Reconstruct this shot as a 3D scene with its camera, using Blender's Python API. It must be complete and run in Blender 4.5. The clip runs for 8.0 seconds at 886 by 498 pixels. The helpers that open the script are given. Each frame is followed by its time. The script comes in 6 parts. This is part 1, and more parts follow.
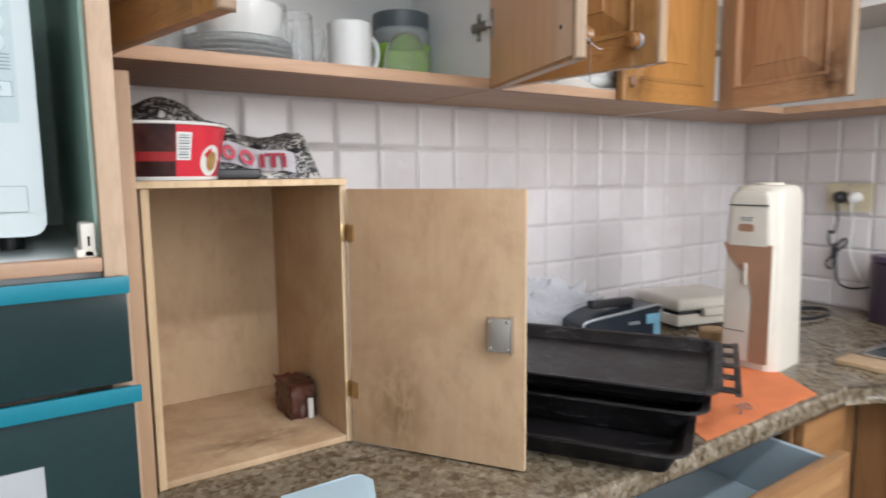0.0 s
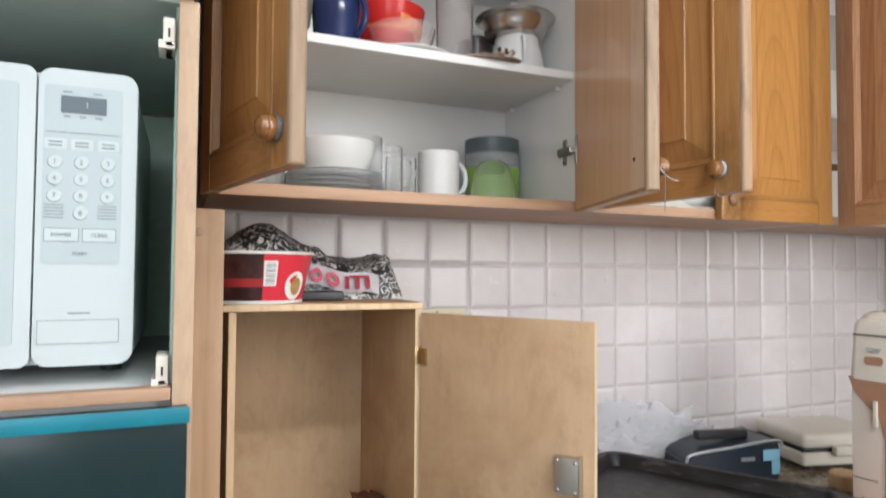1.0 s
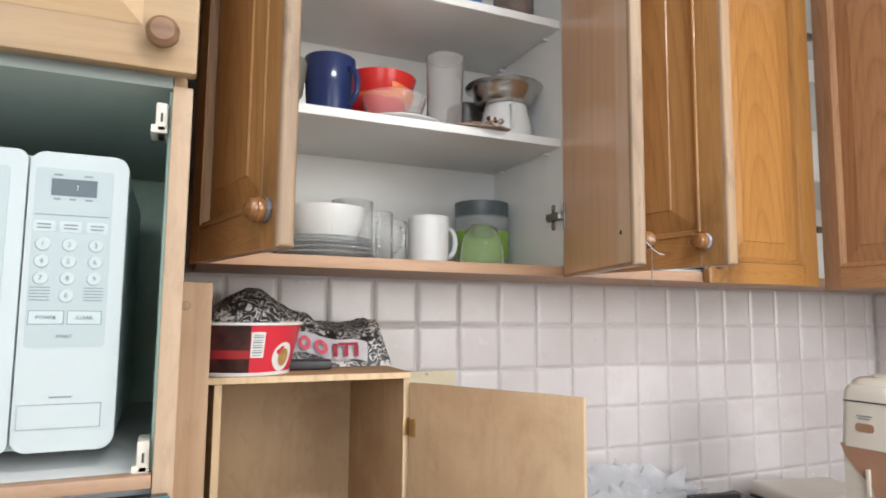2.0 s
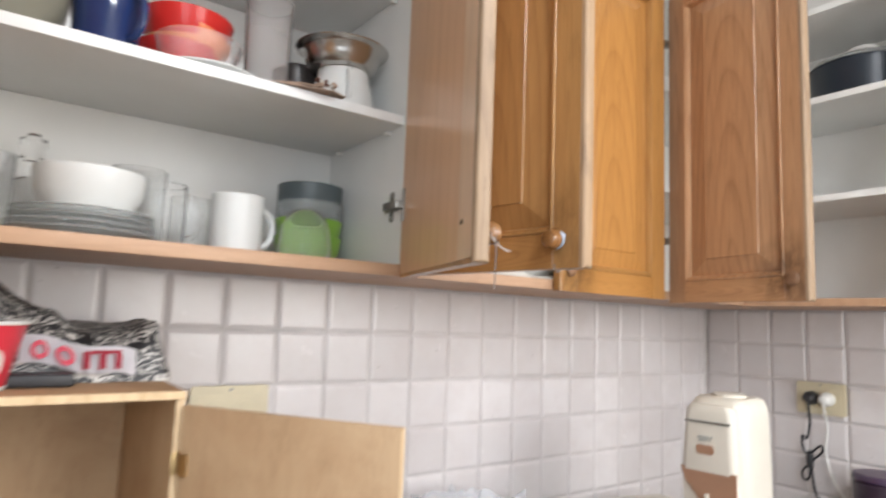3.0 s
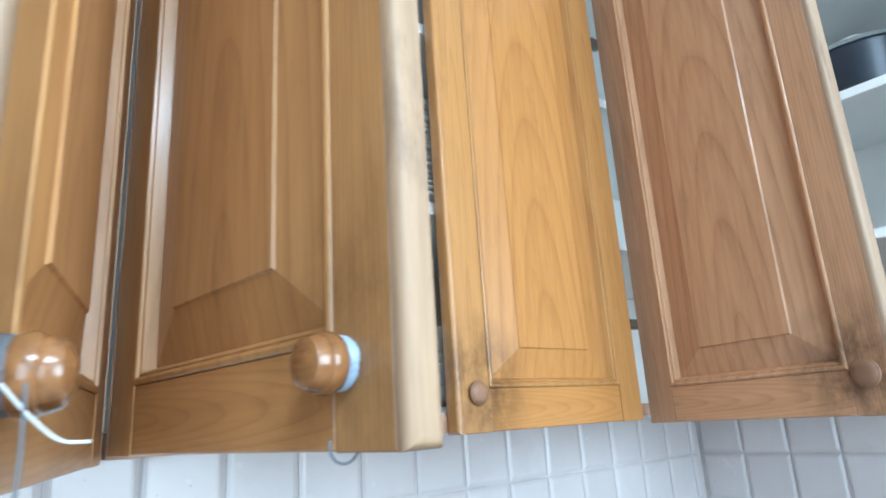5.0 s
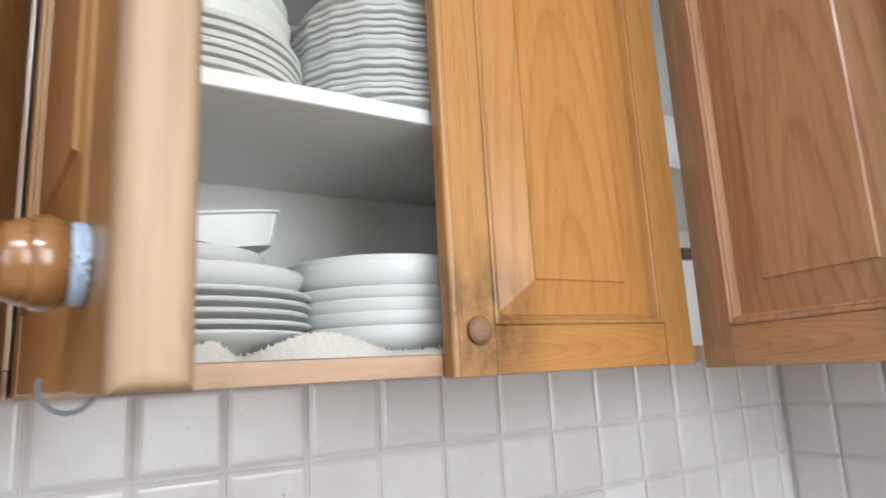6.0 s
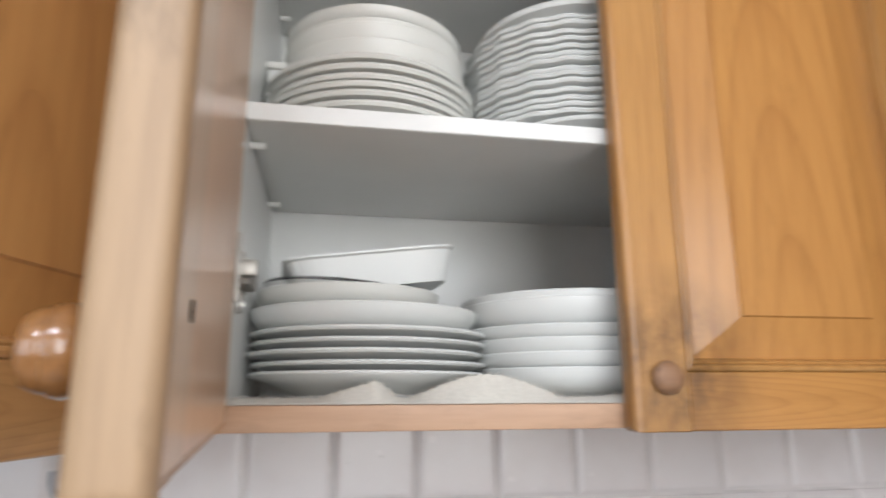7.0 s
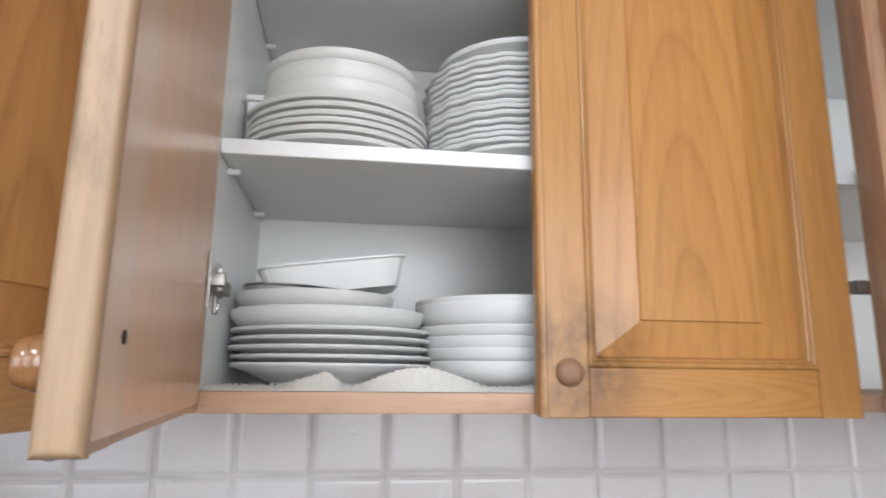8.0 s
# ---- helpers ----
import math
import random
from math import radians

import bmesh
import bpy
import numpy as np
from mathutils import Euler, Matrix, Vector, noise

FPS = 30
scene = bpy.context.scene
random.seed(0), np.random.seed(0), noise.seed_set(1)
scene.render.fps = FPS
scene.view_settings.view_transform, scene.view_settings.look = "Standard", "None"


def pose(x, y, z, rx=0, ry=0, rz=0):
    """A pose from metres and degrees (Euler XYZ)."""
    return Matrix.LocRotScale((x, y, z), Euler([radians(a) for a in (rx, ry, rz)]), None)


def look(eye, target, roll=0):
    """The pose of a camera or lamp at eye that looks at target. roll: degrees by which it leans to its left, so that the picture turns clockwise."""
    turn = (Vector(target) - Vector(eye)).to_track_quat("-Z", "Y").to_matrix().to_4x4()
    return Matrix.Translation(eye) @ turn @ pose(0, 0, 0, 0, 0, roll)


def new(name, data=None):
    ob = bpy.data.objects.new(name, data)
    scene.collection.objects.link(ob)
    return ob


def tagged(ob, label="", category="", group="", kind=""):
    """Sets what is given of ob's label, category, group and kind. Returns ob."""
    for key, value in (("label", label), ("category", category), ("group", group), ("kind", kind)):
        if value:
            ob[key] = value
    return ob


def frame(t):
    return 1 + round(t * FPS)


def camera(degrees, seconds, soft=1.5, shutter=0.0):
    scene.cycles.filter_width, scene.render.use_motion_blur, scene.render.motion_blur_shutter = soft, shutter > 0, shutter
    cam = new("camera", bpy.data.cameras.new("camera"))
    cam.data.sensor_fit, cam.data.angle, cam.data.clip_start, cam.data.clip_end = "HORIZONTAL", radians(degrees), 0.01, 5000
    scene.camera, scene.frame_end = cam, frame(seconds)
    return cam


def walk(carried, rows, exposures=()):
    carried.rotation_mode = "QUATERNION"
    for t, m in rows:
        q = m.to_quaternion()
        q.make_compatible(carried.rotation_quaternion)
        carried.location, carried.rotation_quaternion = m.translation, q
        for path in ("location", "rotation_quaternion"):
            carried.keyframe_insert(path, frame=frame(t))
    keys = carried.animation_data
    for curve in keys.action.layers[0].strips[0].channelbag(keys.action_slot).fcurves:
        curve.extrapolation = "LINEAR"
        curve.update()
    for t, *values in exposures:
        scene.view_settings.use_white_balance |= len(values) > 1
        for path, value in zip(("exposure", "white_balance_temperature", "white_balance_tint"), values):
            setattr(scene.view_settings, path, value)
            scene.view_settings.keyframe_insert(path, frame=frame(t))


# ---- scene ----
cam = camera(70.6, 8.0, soft=1.8, shutter=0.4)
PATH = [
    (0, (-0.762, -1.23, 1.341), (0.347, 0.417, 1.104), -0.6),
    (0.2, (-0.73, -1.245, 1.35), (0.223, 0.486, 1.115), 0.2),
    (0.5, (-0.705, -1.258, 1.364), (0.112, 0.564, 1.247), -1.5),
    (0.7, (-0.691, -1.265, 1.369), (0.07, 0.578, 1.33), -0.7),
    (1, (-0.697, -1.272, 1.388), (0.074, 0.572, 1.454), 0.4),
    (1.2, (-0.702, -1.275, 1.4), (0.063, 0.569, 1.522), 0.7),
    (2.3, (-0.683, -1.279, 1.433), (0.142, 0.531, 1.639), 1),
    (2.5, (-0.651, -1.254, 1.43), (0.301, 0.496, 1.613), 1.2),
    (2.6, (-0.636, -1.249, 1.423), (0.351, 0.497, 1.629), 1),
    (2.8, (-0.6, -1.199, 1.419), (0.462, 0.5, 1.624), 1.5),
    (3, (-0.551, -1.138, 1.43), (0.616, 0.47, 1.659), 2.2),
    (3.2, (-0.517, -1.098, 1.454), (0.715, 0.45, 1.762), 1.9),
    (3.5, (-0.465, -1.018, 1.467), (0.77, 0.512, 1.836), -0.6),
    (3.7, (-0.438, -0.988, 1.471), (0.852, 0.496, 1.84), -0.7),
    (4, (-0.377, -0.952, 1.471), (0.986, 0.483, 1.76), -1.1),
    (4.3, (-0.311, -0.917, 1.467), (0.972, 0.619, 1.744), 0),
    (4.5, (-0.241, -0.869, 1.489), (1.019, 0.643, 1.846), -1.8),
    (4.7, (-0.178, -0.851, 1.498), (1.045, 0.658, 1.933), -2.8),
    (5, (-0.112, -0.825, 1.512), (1.129, 0.652, 2.037), -3.6),
    (5.2, (-0.093, -0.826, 1.512), (1.093, 0.692, 2.049), -3.2),
    (6.3, (0.061, -0.772, 1.501), (0.996, 0.959, 1.856), -2.9),
    (6.5, (0.079, -0.766, 1.512), (0.872, 1.021, 1.932), -2.6),
    (6.7, (0.093, -0.772, 1.523), (0.688, 1.071, 1.95), -1.7),
    (7, (0.089, -0.779, 1.526), (0.44, 1.138, 1.975), -0.2),
    (7.2, (0.103, -0.811, 1.528), (0.215, 1.14, 1.938), 0.3),
    (7.5, (0.12, -0.844, 1.53), (0.253, 1.111, 1.935), 1),
    (7.7, (0.138, -0.869, 1.533), (0.293, 1.088, 1.944), 1.3),
    (8, (0.154, -0.89, 1.535), (0.42, 1.054, 1.926), 0.6),
]
walk(cam, [(t, look(eye, target, roll)) for t, eye, target, roll in PATH],
     exposures=[(0, 0.0, 6100, 10), (1, 0.04, 6250, 10), (2.5, 0.12, 6350, 10), (3.5, 0.35, 6250, 10), (4.5, 0.42, 6200, 10), (5, 0.57, 4850, -4), (5.2, 0.66, 4250, -4), (6.4, 0.0, 6450, 10), (7.5, 0.0, 5700, 8), (8, 0.03, 5800, 9)])

# ---- light ----
world = bpy.data.worlds.new("world")
scene.world = world
world.use_nodes = True
wn = world.node_tree.nodes
sky = wn.new("ShaderNodeTexSky")
sky.sky_type, sky.sun_disc = "NISHITA", False
sky.sun_elevation, sky.sun_rotation = radians(40), radians(160)
wn["Background"].inputs[1].default_value = 0.10
world.node_tree.links.new(sky.outputs[0], wn["Background"].inputs[0])

ROOM_Y, ROOM_L, ROOM_TOP = -2.3, -1.9, 2.6


def area_lamp(name, eye, target, sx, sy, watts, colour):
    data = bpy.data.lights.new(name, "AREA")
    data.shape, data.size, data.size_y, data.energy, data.color = "RECTANGLE", sx, sy, watts, colour
    ob = new(name, data)
    ob.matrix_world = look(eye, target)
    return ob


area_lamp("window_daylight", (0.55, ROOM_Y + 0.02, 1.72), (0.58, 0, 1.5), 1.1, 1.05, 25.5, (1.0, 0.97, 0.94))
area_lamp("left_window_daylight", (-1.2, ROOM_Y + 0.02, 1.65), (0.7, 0, 1.6), 1.0, 1.3, 15, (0.90, 0.95, 1.0))
# the tube lamp on the ceiling, whose light comes down over the camera
TUBE_X, TUBE_Y = -0.25, -1.86
area_lamp("tube_light", (TUBE_X, TUBE_Y, ROOM_TOP - 0.078), (TUBE_X, TUBE_Y + 0.35, 1.0), 0.6, 0.09, 18, (0.95, 0.97, 1.0))


# ---- materials ----
def mat(name, base=(0.5, 0.5, 0.5), rough=0.5, metal=0.0, **more):
    m = bpy.data.materials.new(name)
    m.use_nodes = True
    b = m.node_tree.nodes["Principled BSDF"]
    b.inputs["Base Color"].default_value = (*base, 1)
    b.inputs["Roughness"].default_value = rough
    b.inputs["Metallic"].default_value = metal
    for key, value in more.items():
        b.inputs[key.replace("_", " ")].default_value = value
    return m


def node(m, kind, **values):
    n = m.node_tree.nodes.new(kind)
    for key, value in values.items():
        n.inputs[key.replace("_", " ")].default_value = value
    return n


def link(m, a, b):
    m.node_tree.links.new(a, b)


def coords(m, scale=(1, 1, 1), jitter=0.0, turn=(0, 0, 0)):
    """Object coordinates, scaled and turned; jitter shifts them by object."""
    tc = node(m, "ShaderNodeTexCoord")
    mp = node(m, "ShaderNodeMapping", Scale=scale, Rotation=tuple(radians(a) for a in turn))
    link(m, tc.outputs["Object"], mp.inputs["Vector"])
    if jitter:
        info = node(m, "ShaderNodeObjectInfo")
        mul = node(m, "ShaderNodeVectorMath")
        mul.operation = "SCALE"
        mul.inputs[0].default_value = (jitter, jitter * 0.7, jitter * 1.3)
        link(m, info.outputs["Random"], mul.inputs["Scale"])
        link(m, mul.outputs[0], mp.inputs["Location"])
    return mp.outputs[0]


def ramp(m, fac, stops):
    r = node(m, "ShaderNodeValToRGB")
    e = r.color_ramp.elements
    while len(e) < len(stops):
        e.new(0.5)
    for el, (p, c) in zip(e, stops):
        el.position, el.color = p, (*c, 1)
    link(m, fac, r.inputs[0])
    return r.outputs[0]


def mixc(m, fac, a, b, how="MIX"):
    n = node(m, "ShaderNodeMix")
    n.data_type, n.blend_type = "RGBA", how
    for sock, v in ((n.inputs[0], fac), (n.inputs[6], a), (n.inputs[7], b)):
        if isinstance(v, (int, float)):
            sock.default_value = v
        elif isinstance(v, tuple):
            sock.default_value = (*v, 1)
        else:
            link(m, v, sock)
    return n.outputs[2]


def bump(m, height, strength=0.2, distance=0.001):
    n = node(m, "ShaderNodeBump", Strength=strength, Distance=distance)
    link(m, height, n.inputs["Height"])
    link(m, n.outputs[0], m.node_tree.nodes["Principled BSDF"].inputs["Normal"])


def noise_of(m, vec, scale, detail=4, rough=0.55, distort=0.0):
    n = node(m, "ShaderNodeTexNoise", Scale=scale, Detail=detail, Roughness=rough, Distortion=distort)
    link(m, vec, n.inputs["Vector"])
    return n.outputs[0]


def base_of(m):
    return m.node_tree.nodes["Principled BSDF"].inputs["Base Color"]


def wood(name, dark, light, axis="z", rough=0.35, wear=0.0, coat=0.0, contrast=1.0, stain=0.0, gloss=0.5):
    m = mat(name, rough=rough, Coat_Weight=coat, Coat_Roughness=0.2, Specular_IOR_Level=gloss)
    along, across = 1.2, 16.0
    sc = {"x": (along, across, across), "y": (across, along, across), "z": (across, across, along)}[axis]
    v = coords(m, sc, 7.0)
    broad = noise_of(m, v, 1.0, 3, 0.5, 0.6)
    fine = noise_of(m, v, 9.0, 5, 0.65)
    # growth rings round an axis that leans out of the board, so that a flat cut shows long arches
    rsc, turn, ring_axis = {"x": ((0.14, 1, 1), (0, 20, 24), "X"), "y": ((1, 0.14, 1), (24, 0, 20), "Y"), "z": ((1, 1, 0.14), (24, 20, 0), "Z")}[axis]
    w = node(m, "ShaderNodeTexWave", Scale=10.0, Distortion=4.2, Detail=3.0, Detail_Scale=0.6, Detail_Roughness=0.55)
    w.wave_type, w.rings_direction, w.wave_profile = "RINGS", ring_axis, "SAW"
    if stain:
        # a flat-sawn board of a door: arches that narrow along its length
        w.rings_direction = "Z"
        w.inputs["Scale"].default_value, w.inputs["Distortion"].default_value, w.inputs["Detail Scale"].default_value = 9.5, 4.0, 0.30
        tcg, sepg, flatg, rnd = (node(m, "ShaderNode" + k) for k in ("TexCoord", "SeparateXYZ", "CombineXYZ", "ObjectInfo"))
        link(m, tcg.outputs["Generated"], sepg.inputs[0])
        for out, length, start, sock in (("X" if axis == "z" else "Z", 0.42, -0.225, 0), ("Z" if axis == "z" else "X", 0.17, 0.010, 1)):
            scaled, moved = node(m, "ShaderNodeMath"), node(m, "ShaderNodeMath")
            scaled.operation = moved.operation = "MULTIPLY_ADD"
            link(m, sepg.outputs[out], scaled.inputs[0])
            scaled.inputs[1].default_value, scaled.inputs[2].default_value = length, start
            link(m, rnd.outputs["Random"], moved.inputs[0])
            moved.inputs[1].default_value = 0.03
            link(m, scaled.outputs[0], moved.inputs[2])
            link(m, moved.outputs[0], flatg.inputs[sock])
        link(m, flatg.outputs[0], w.inputs["Vector"])
    else:
        link(m, coords(m, rsc, 0.35, turn), w.inputs["Vector"])
    mid = tuple((a + b) / 2 for a, b in zip(dark, light))
    c1 = ramp(m, broad, [(0.3, mid), (0.5, light), (0.72, mid)])
    c2 = mixc(m, 0.46 * contrast, c1, ramp(m, w.outputs[0], [(0.0, mid), (0.12, light), (0.55, light), (0.88, mid), (1.0, dark)]))
    c3 = mixc(m, 0.24 * contrast, c2, ramp(m, fine, [(0.35, dark), (0.6, light)]))
    if wear:
        spots = noise_of(m, coords(m, {"x": (0.3, 1, 1), "y": (1, 0.3, 1), "z": (1, 1, 0.3)}[axis], 3.0), 34, 5, 0.7)
        c3 = mixc(m, ramp(m, spots, [(0.56, (0, 0, 0)), (0.74, (wear,) * 3)]), c3, tuple(d * 0.55 for d in dark))
    if stain:
        # greasy dark patch round the knob, in the door's own coordinates
        tc = node(m, "ShaderNodeTexCoord")
        sep = node(m, "ShaderNodeSeparateXYZ")
        link(m, tc.outputs["Object"], sep.inputs[0])
        ax = node(m, "ShaderNodeMath")
        ax.operation = "ABSOLUTE"
        link(m, sep.outputs[0], ax.inputs[0])
        flat = node(m, "ShaderNodeCombineXYZ")
        link(m, ax.outputs[0], flat.inputs[0])
        link(m, sep.outputs[2], flat.inputs[2])
        dist = node(m, "ShaderNodeVectorMath")
        dist.operation = "DISTANCE"
        link(m, flat.outputs[0], dist.inputs[0])
        dist.inputs[1].default_value = (0.297, 0, 0.050)
        blur = node(m, "ShaderNodeMapRange", From_Min=0.088, From_Max=0.022, To_Min=0.0, To_Max=1.0)
        link(m, dist.outputs["Value"], blur.inputs[0])
        patchy = node(m, "ShaderNodeMath")
        patchy.operation = "MULTIPLY"
        link(m, blur.outputs[0], patchy.inputs[0])
        link(m, ramp(m, noise_of(m, coords(m, (1, 1, 0.6)), 42, 4, 0.7), [(0.30, (0, 0, 0)), (0.60, (stain,) * 3)]), patchy.inputs[1])
        c3 = mixc(m, patchy.outputs[0], c3, tuple(d * 0.25 for d in dark))
    info = node(m, "ShaderNodeObjectInfo")
    c3 = mixc(m, 1.0, c3, ramp(m, info.outputs["Random"], [(0.0, (0.86, 0.84, 0.84)), (0.5, (1, 1, 1)), (1.0, (1, 0.93, 0.84))]), "MULTIPLY")
    link(m, c3, base_of(m))
    bump(m, fine, 0.12, 0.0006)
    return m


VARNISH_Z = wood("varnished_wood_upright", (0.30, 0.142, 0.052), (0.525, 0.292, 0.108), "z", 0.36, 0.3, 0.2, 1.1, stain=0.45, gloss=0.4)
VARNISH_X = wood("varnished_wood_level", (0.29, 0.137, 0.052), (0.505, 0.282, 0.108), "x", 0.36, 0.3, 0.2, 1.1, stain=0.45, gloss=0.4)
# Door 3: amber hue, with shade worked into the colour against the lamp.
AMBER_DIM_Z = wood("amber_varnish_dimmed_upright", (0.285, 0.125, 0.036), (0.47, 0.245, 0.075), "z", 0.36, 0.3, 0.2, 1.1, stain=0.8, gloss=0.35)
AMBER_DIM_X = wood("amber_varnish_dimmed_level", (0.275, 0.12, 0.034), (0.45, 0.235, 0.072), "x", 0.36, 0.3, 0.2, 1.1, stain=0.8, gloss=0.35)
# Door 4: pinker hue, with added light worked into its paler colour.
ROSY_LIT_Z = wood("rosy_varnish_lit_upright", (0.34, 0.175, 0.085), (0.57, 0.335, 0.18), "z", 0.38, 0.3, 0.15, 1.5, stain=0.8, gloss=0.4)
ROSY_LIT_X = wood("rosy_varnish_lit_level", (0.33, 0.17, 0.08), (0.55, 0.32, 0.17), "x", 0.38, 0.3, 0.15, 1.5, stain=0.8, gloss=0.4)
KNOB_WOOD = wood("turned_knob_wood", (0.06, 0.024, 0.01), (0.28, 0.13, 0.045), "x", 0.18, 0.8, 0.5, 1.4)
KNOB_DARK = wood("greasy_knob_wood", (0.13, 0.066, 0.038), (0.27, 0.148, 0.078), "x", 0.55, 0.7, 0.0)
INNER_Z = wood("varnished_wood_inner_face", (0.63, 0.355, 0.18), (0.80, 0.50, 0.28), "z", 0.28, 0.12, 0.3, 0.6, gloss=0.4)
INNER_PALE = wood("pale_inner_stile", (0.62, 0.41, 0.25), (0.80, 0.57, 0.37), "z", 0.32, 0.2, 0.4, 0.6, gloss=0.45)
EDGE_Z = wood("worn_light_wood_edge", (0.19, 0.12, 0.072), (0.38, 0.265, 0.165), "z", 0.5, 0.65, contrast=1.4)
LIP_X = wood("pine_strip", (0.36, 0.205, 0.115), (0.53, 0.335, 0.21), "x", 0.5, 0.3)
POST_Z = wood("bare_pine_post", (0.35, 0.22, 0.13), (0.49, 0.345, 0.225), "z", 0.55, 0.3)


def ply(name, colour, stain, axis):
    """Pale birch ply with broad stains and faint grain."""
    m = mat(name, rough=0.62)
    sc = {"y": (14, 1.5, 14), "z": (14, 14, 1.5)}[axis]
    grain = noise_of(m, coords(m, sc, 4.0), 6.0, 4, 0.6)
    blot = noise_of(m, coords(m, (1, 1, 1), 6.0), 6.5, 6, 0.65, 0.5)
    mott = noise_of(m, coords(m, (1, 1, 0.5), 6.0), 34, 4, 0.7)
    low = tuple(k * 0.93 for k in colour)
    c = ramp(m, grain, [(0.3, low), (0.65, colour)])
    c = mixc(m, ramp(m, blot, [(0.44, (0, 0, 0)), (0.74, (0.85,) * 3)]), c, stain)
    c = mixc(m, ramp(m, mott, [(0.52, (0, 0, 0)), (0.8, (0.5,) * 3)]), c, tuple(k * 0.8 for k in stain))
    link(m, c, base_of(m))
    bump(m, grain, 0.15, 0.0006)
    return m


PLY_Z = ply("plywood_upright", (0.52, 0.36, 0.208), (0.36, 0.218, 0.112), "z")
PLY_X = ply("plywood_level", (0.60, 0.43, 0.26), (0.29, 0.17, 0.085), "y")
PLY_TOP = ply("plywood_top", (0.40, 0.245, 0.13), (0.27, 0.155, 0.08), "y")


def smear(m, centre, reach, colour, most=0.75):
    """A streaky stain round a place on the board, out to reach along each axis."""
    tc, off, scaled, far = node(m, "ShaderNodeTexCoord"), node(m, "ShaderNodeVectorMath"), node(m, "ShaderNodeVectorMath"), node(m, "ShaderNodeVectorMath")
    off.operation, scaled.operation, far.operation = "SUBTRACT", "MULTIPLY", "LENGTH"
    off.inputs[1].default_value, scaled.inputs[1].default_value = centre, tuple(1 / r if r else 0 for r in reach)
    link(m, tc.outputs["Object"], off.inputs[0])
    link(m, off.outputs[0], scaled.inputs[0])
    link(m, scaled.outputs[0], far.inputs[0])
    fade = node(m, "ShaderNodeMapRange", From_Min=1.0, From_Max=0.15, To_Min=0.0, To_Max=most)
    link(m, far.outputs["Value"], fade.inputs[0])
    streak = ramp(m, noise_of(m, scaled.outputs[0], 2.6, 5, 0.65, 0.8), [(0.36, (0, 0, 0)), (0.60, (1, 1, 1))])
    both = node(m, "ShaderNodeMath")
    both.operation = "MULTIPLY"
    link(m, fade.outputs[0], both.inputs[0])
    link(m, streak, both.inputs[1])
    was = base_of(m).links[0].from_socket
    link(m, mixc(m, both.outputs[0], was, colour), base_of(m))
    return m


PLY_DOOR = smear(ply("plywood_door", (0.52, 0.355, 0.208), (0.38, 0.232, 0.122), "z"), (0.085, 0, 0.075), (0.06, 0, 0.10), (0.20, 0.105, 0.045))
PLY_FLOOR = smear(ply("plywood_floor", (0.60, 0.43, 0.26), (0.36, 0.22, 0.115), "y"), (-0.49, -0.275, 0), (0.12, 0.05, 0), (0.17, 0.095, 0.045), 0.85)
PLY_EDGE = wood("plywood_edge", (0.44, 0.29, 0.15), (0.70, 0.53, 0.33), "z", 0.6, 0.4)
BASE_Z = wood("base_cabinet_wood", (0.19, 0.09, 0.033), (0.34, 0.185, 0.078), "z", 0.35, 0.3, 0.2)
BASE_X = wood("base_cabinet_wood_level", (0.22, 0.105, 0.038), (0.39, 0.215, 0.095), "x", 0.35, 0.3, 0.2)


def speckled(name, base, rough, amount=0.12, scale=30, **more):
    """A plain surface with faint stains and grain."""
    m = mat(name, base, rough, **more)
    n1 = noise_of(m, coords(m, (1, 1, 1), 2.0), scale * 0.25, 4, 0.6)
    n2 = noise_of(m, coords(m, (1, 1, 1), 2.0), scale * 6, 3, 0.6)
    low = tuple(c * (1 - amount) for c in base)
    c = ramp(m, n1, [(0.35, low), (0.65, base)])
    link(m, mixc(m, amount * 0.6, c, ramp(m, n2, [(0.4, low), (0.6, base)])), base_of(m))
    bump(m, n2, 0.05, 0.0004)
    return m


WHITE_BOARD = speckled("white_melamine", (0.79, 0.79, 0.765), 0.3, 0.08, 14)
WHITE_EDGE = speckled("white_edge_band", (0.82, 0.82, 0.80), 0.4, 0.1, 40)
PAINT = speckled("wall_paint", (0.72, 0.70, 0.67), 0.7, 0.08, 8)
FLOORING = speckled("floor_tile", (0.45, 0.42, 0.38), 0.4, 0.15, 10)
GROUT = speckled("grout", (0.68, 0.64, 0.62), 0.8, 0.2, 60)
CREAM = speckled("cream_plastic", (0.70, 0.655, 0.565), 0.32, 0.12, 20)
CREAM_BROWN = speckled("tan_plastic", (0.38, 0.215, 0.135), 0.4, 0.2, 20)
SOCKET = speckled("yellowed_plastic", (0.66, 0.58, 0.40), 0.4, 0.15, 40)
MICRO = speckled("white_appliance", (0.51, 0.565, 0.565), 0.3, 0.07, 10)
MICRO_PANEL = speckled("pale_grey_panel", (0.43, 0.50, 0.505), 0.35, 0.06, 12)
MICRO_KEY = mat("soft_white_key", (0.50, 0.565, 0.565), 0.4)
DISPLAY = mat("dark_display", (0.05, 0.075, 0.085), 0.15)
GREEN_WALL = speckled("dark_green_niche", (0.46, 0.66, 0.55), 0.3, 0.3, 10)
NICHE_TOP = speckled("grey_green_board", (0.58, 0.66, 0.61), 0.5, 0.2, 10)
# Black glass; the teal cast is reflected haze put into the base colour.
BLACK_GLASS = speckled("hazed_black_glass", (0.012, 0.034, 0.036), 0.22, 0.3, 20)
TAPE = speckled("teal_film", (0.01, 0.20, 0.27), 0.35, 0.25, 40)
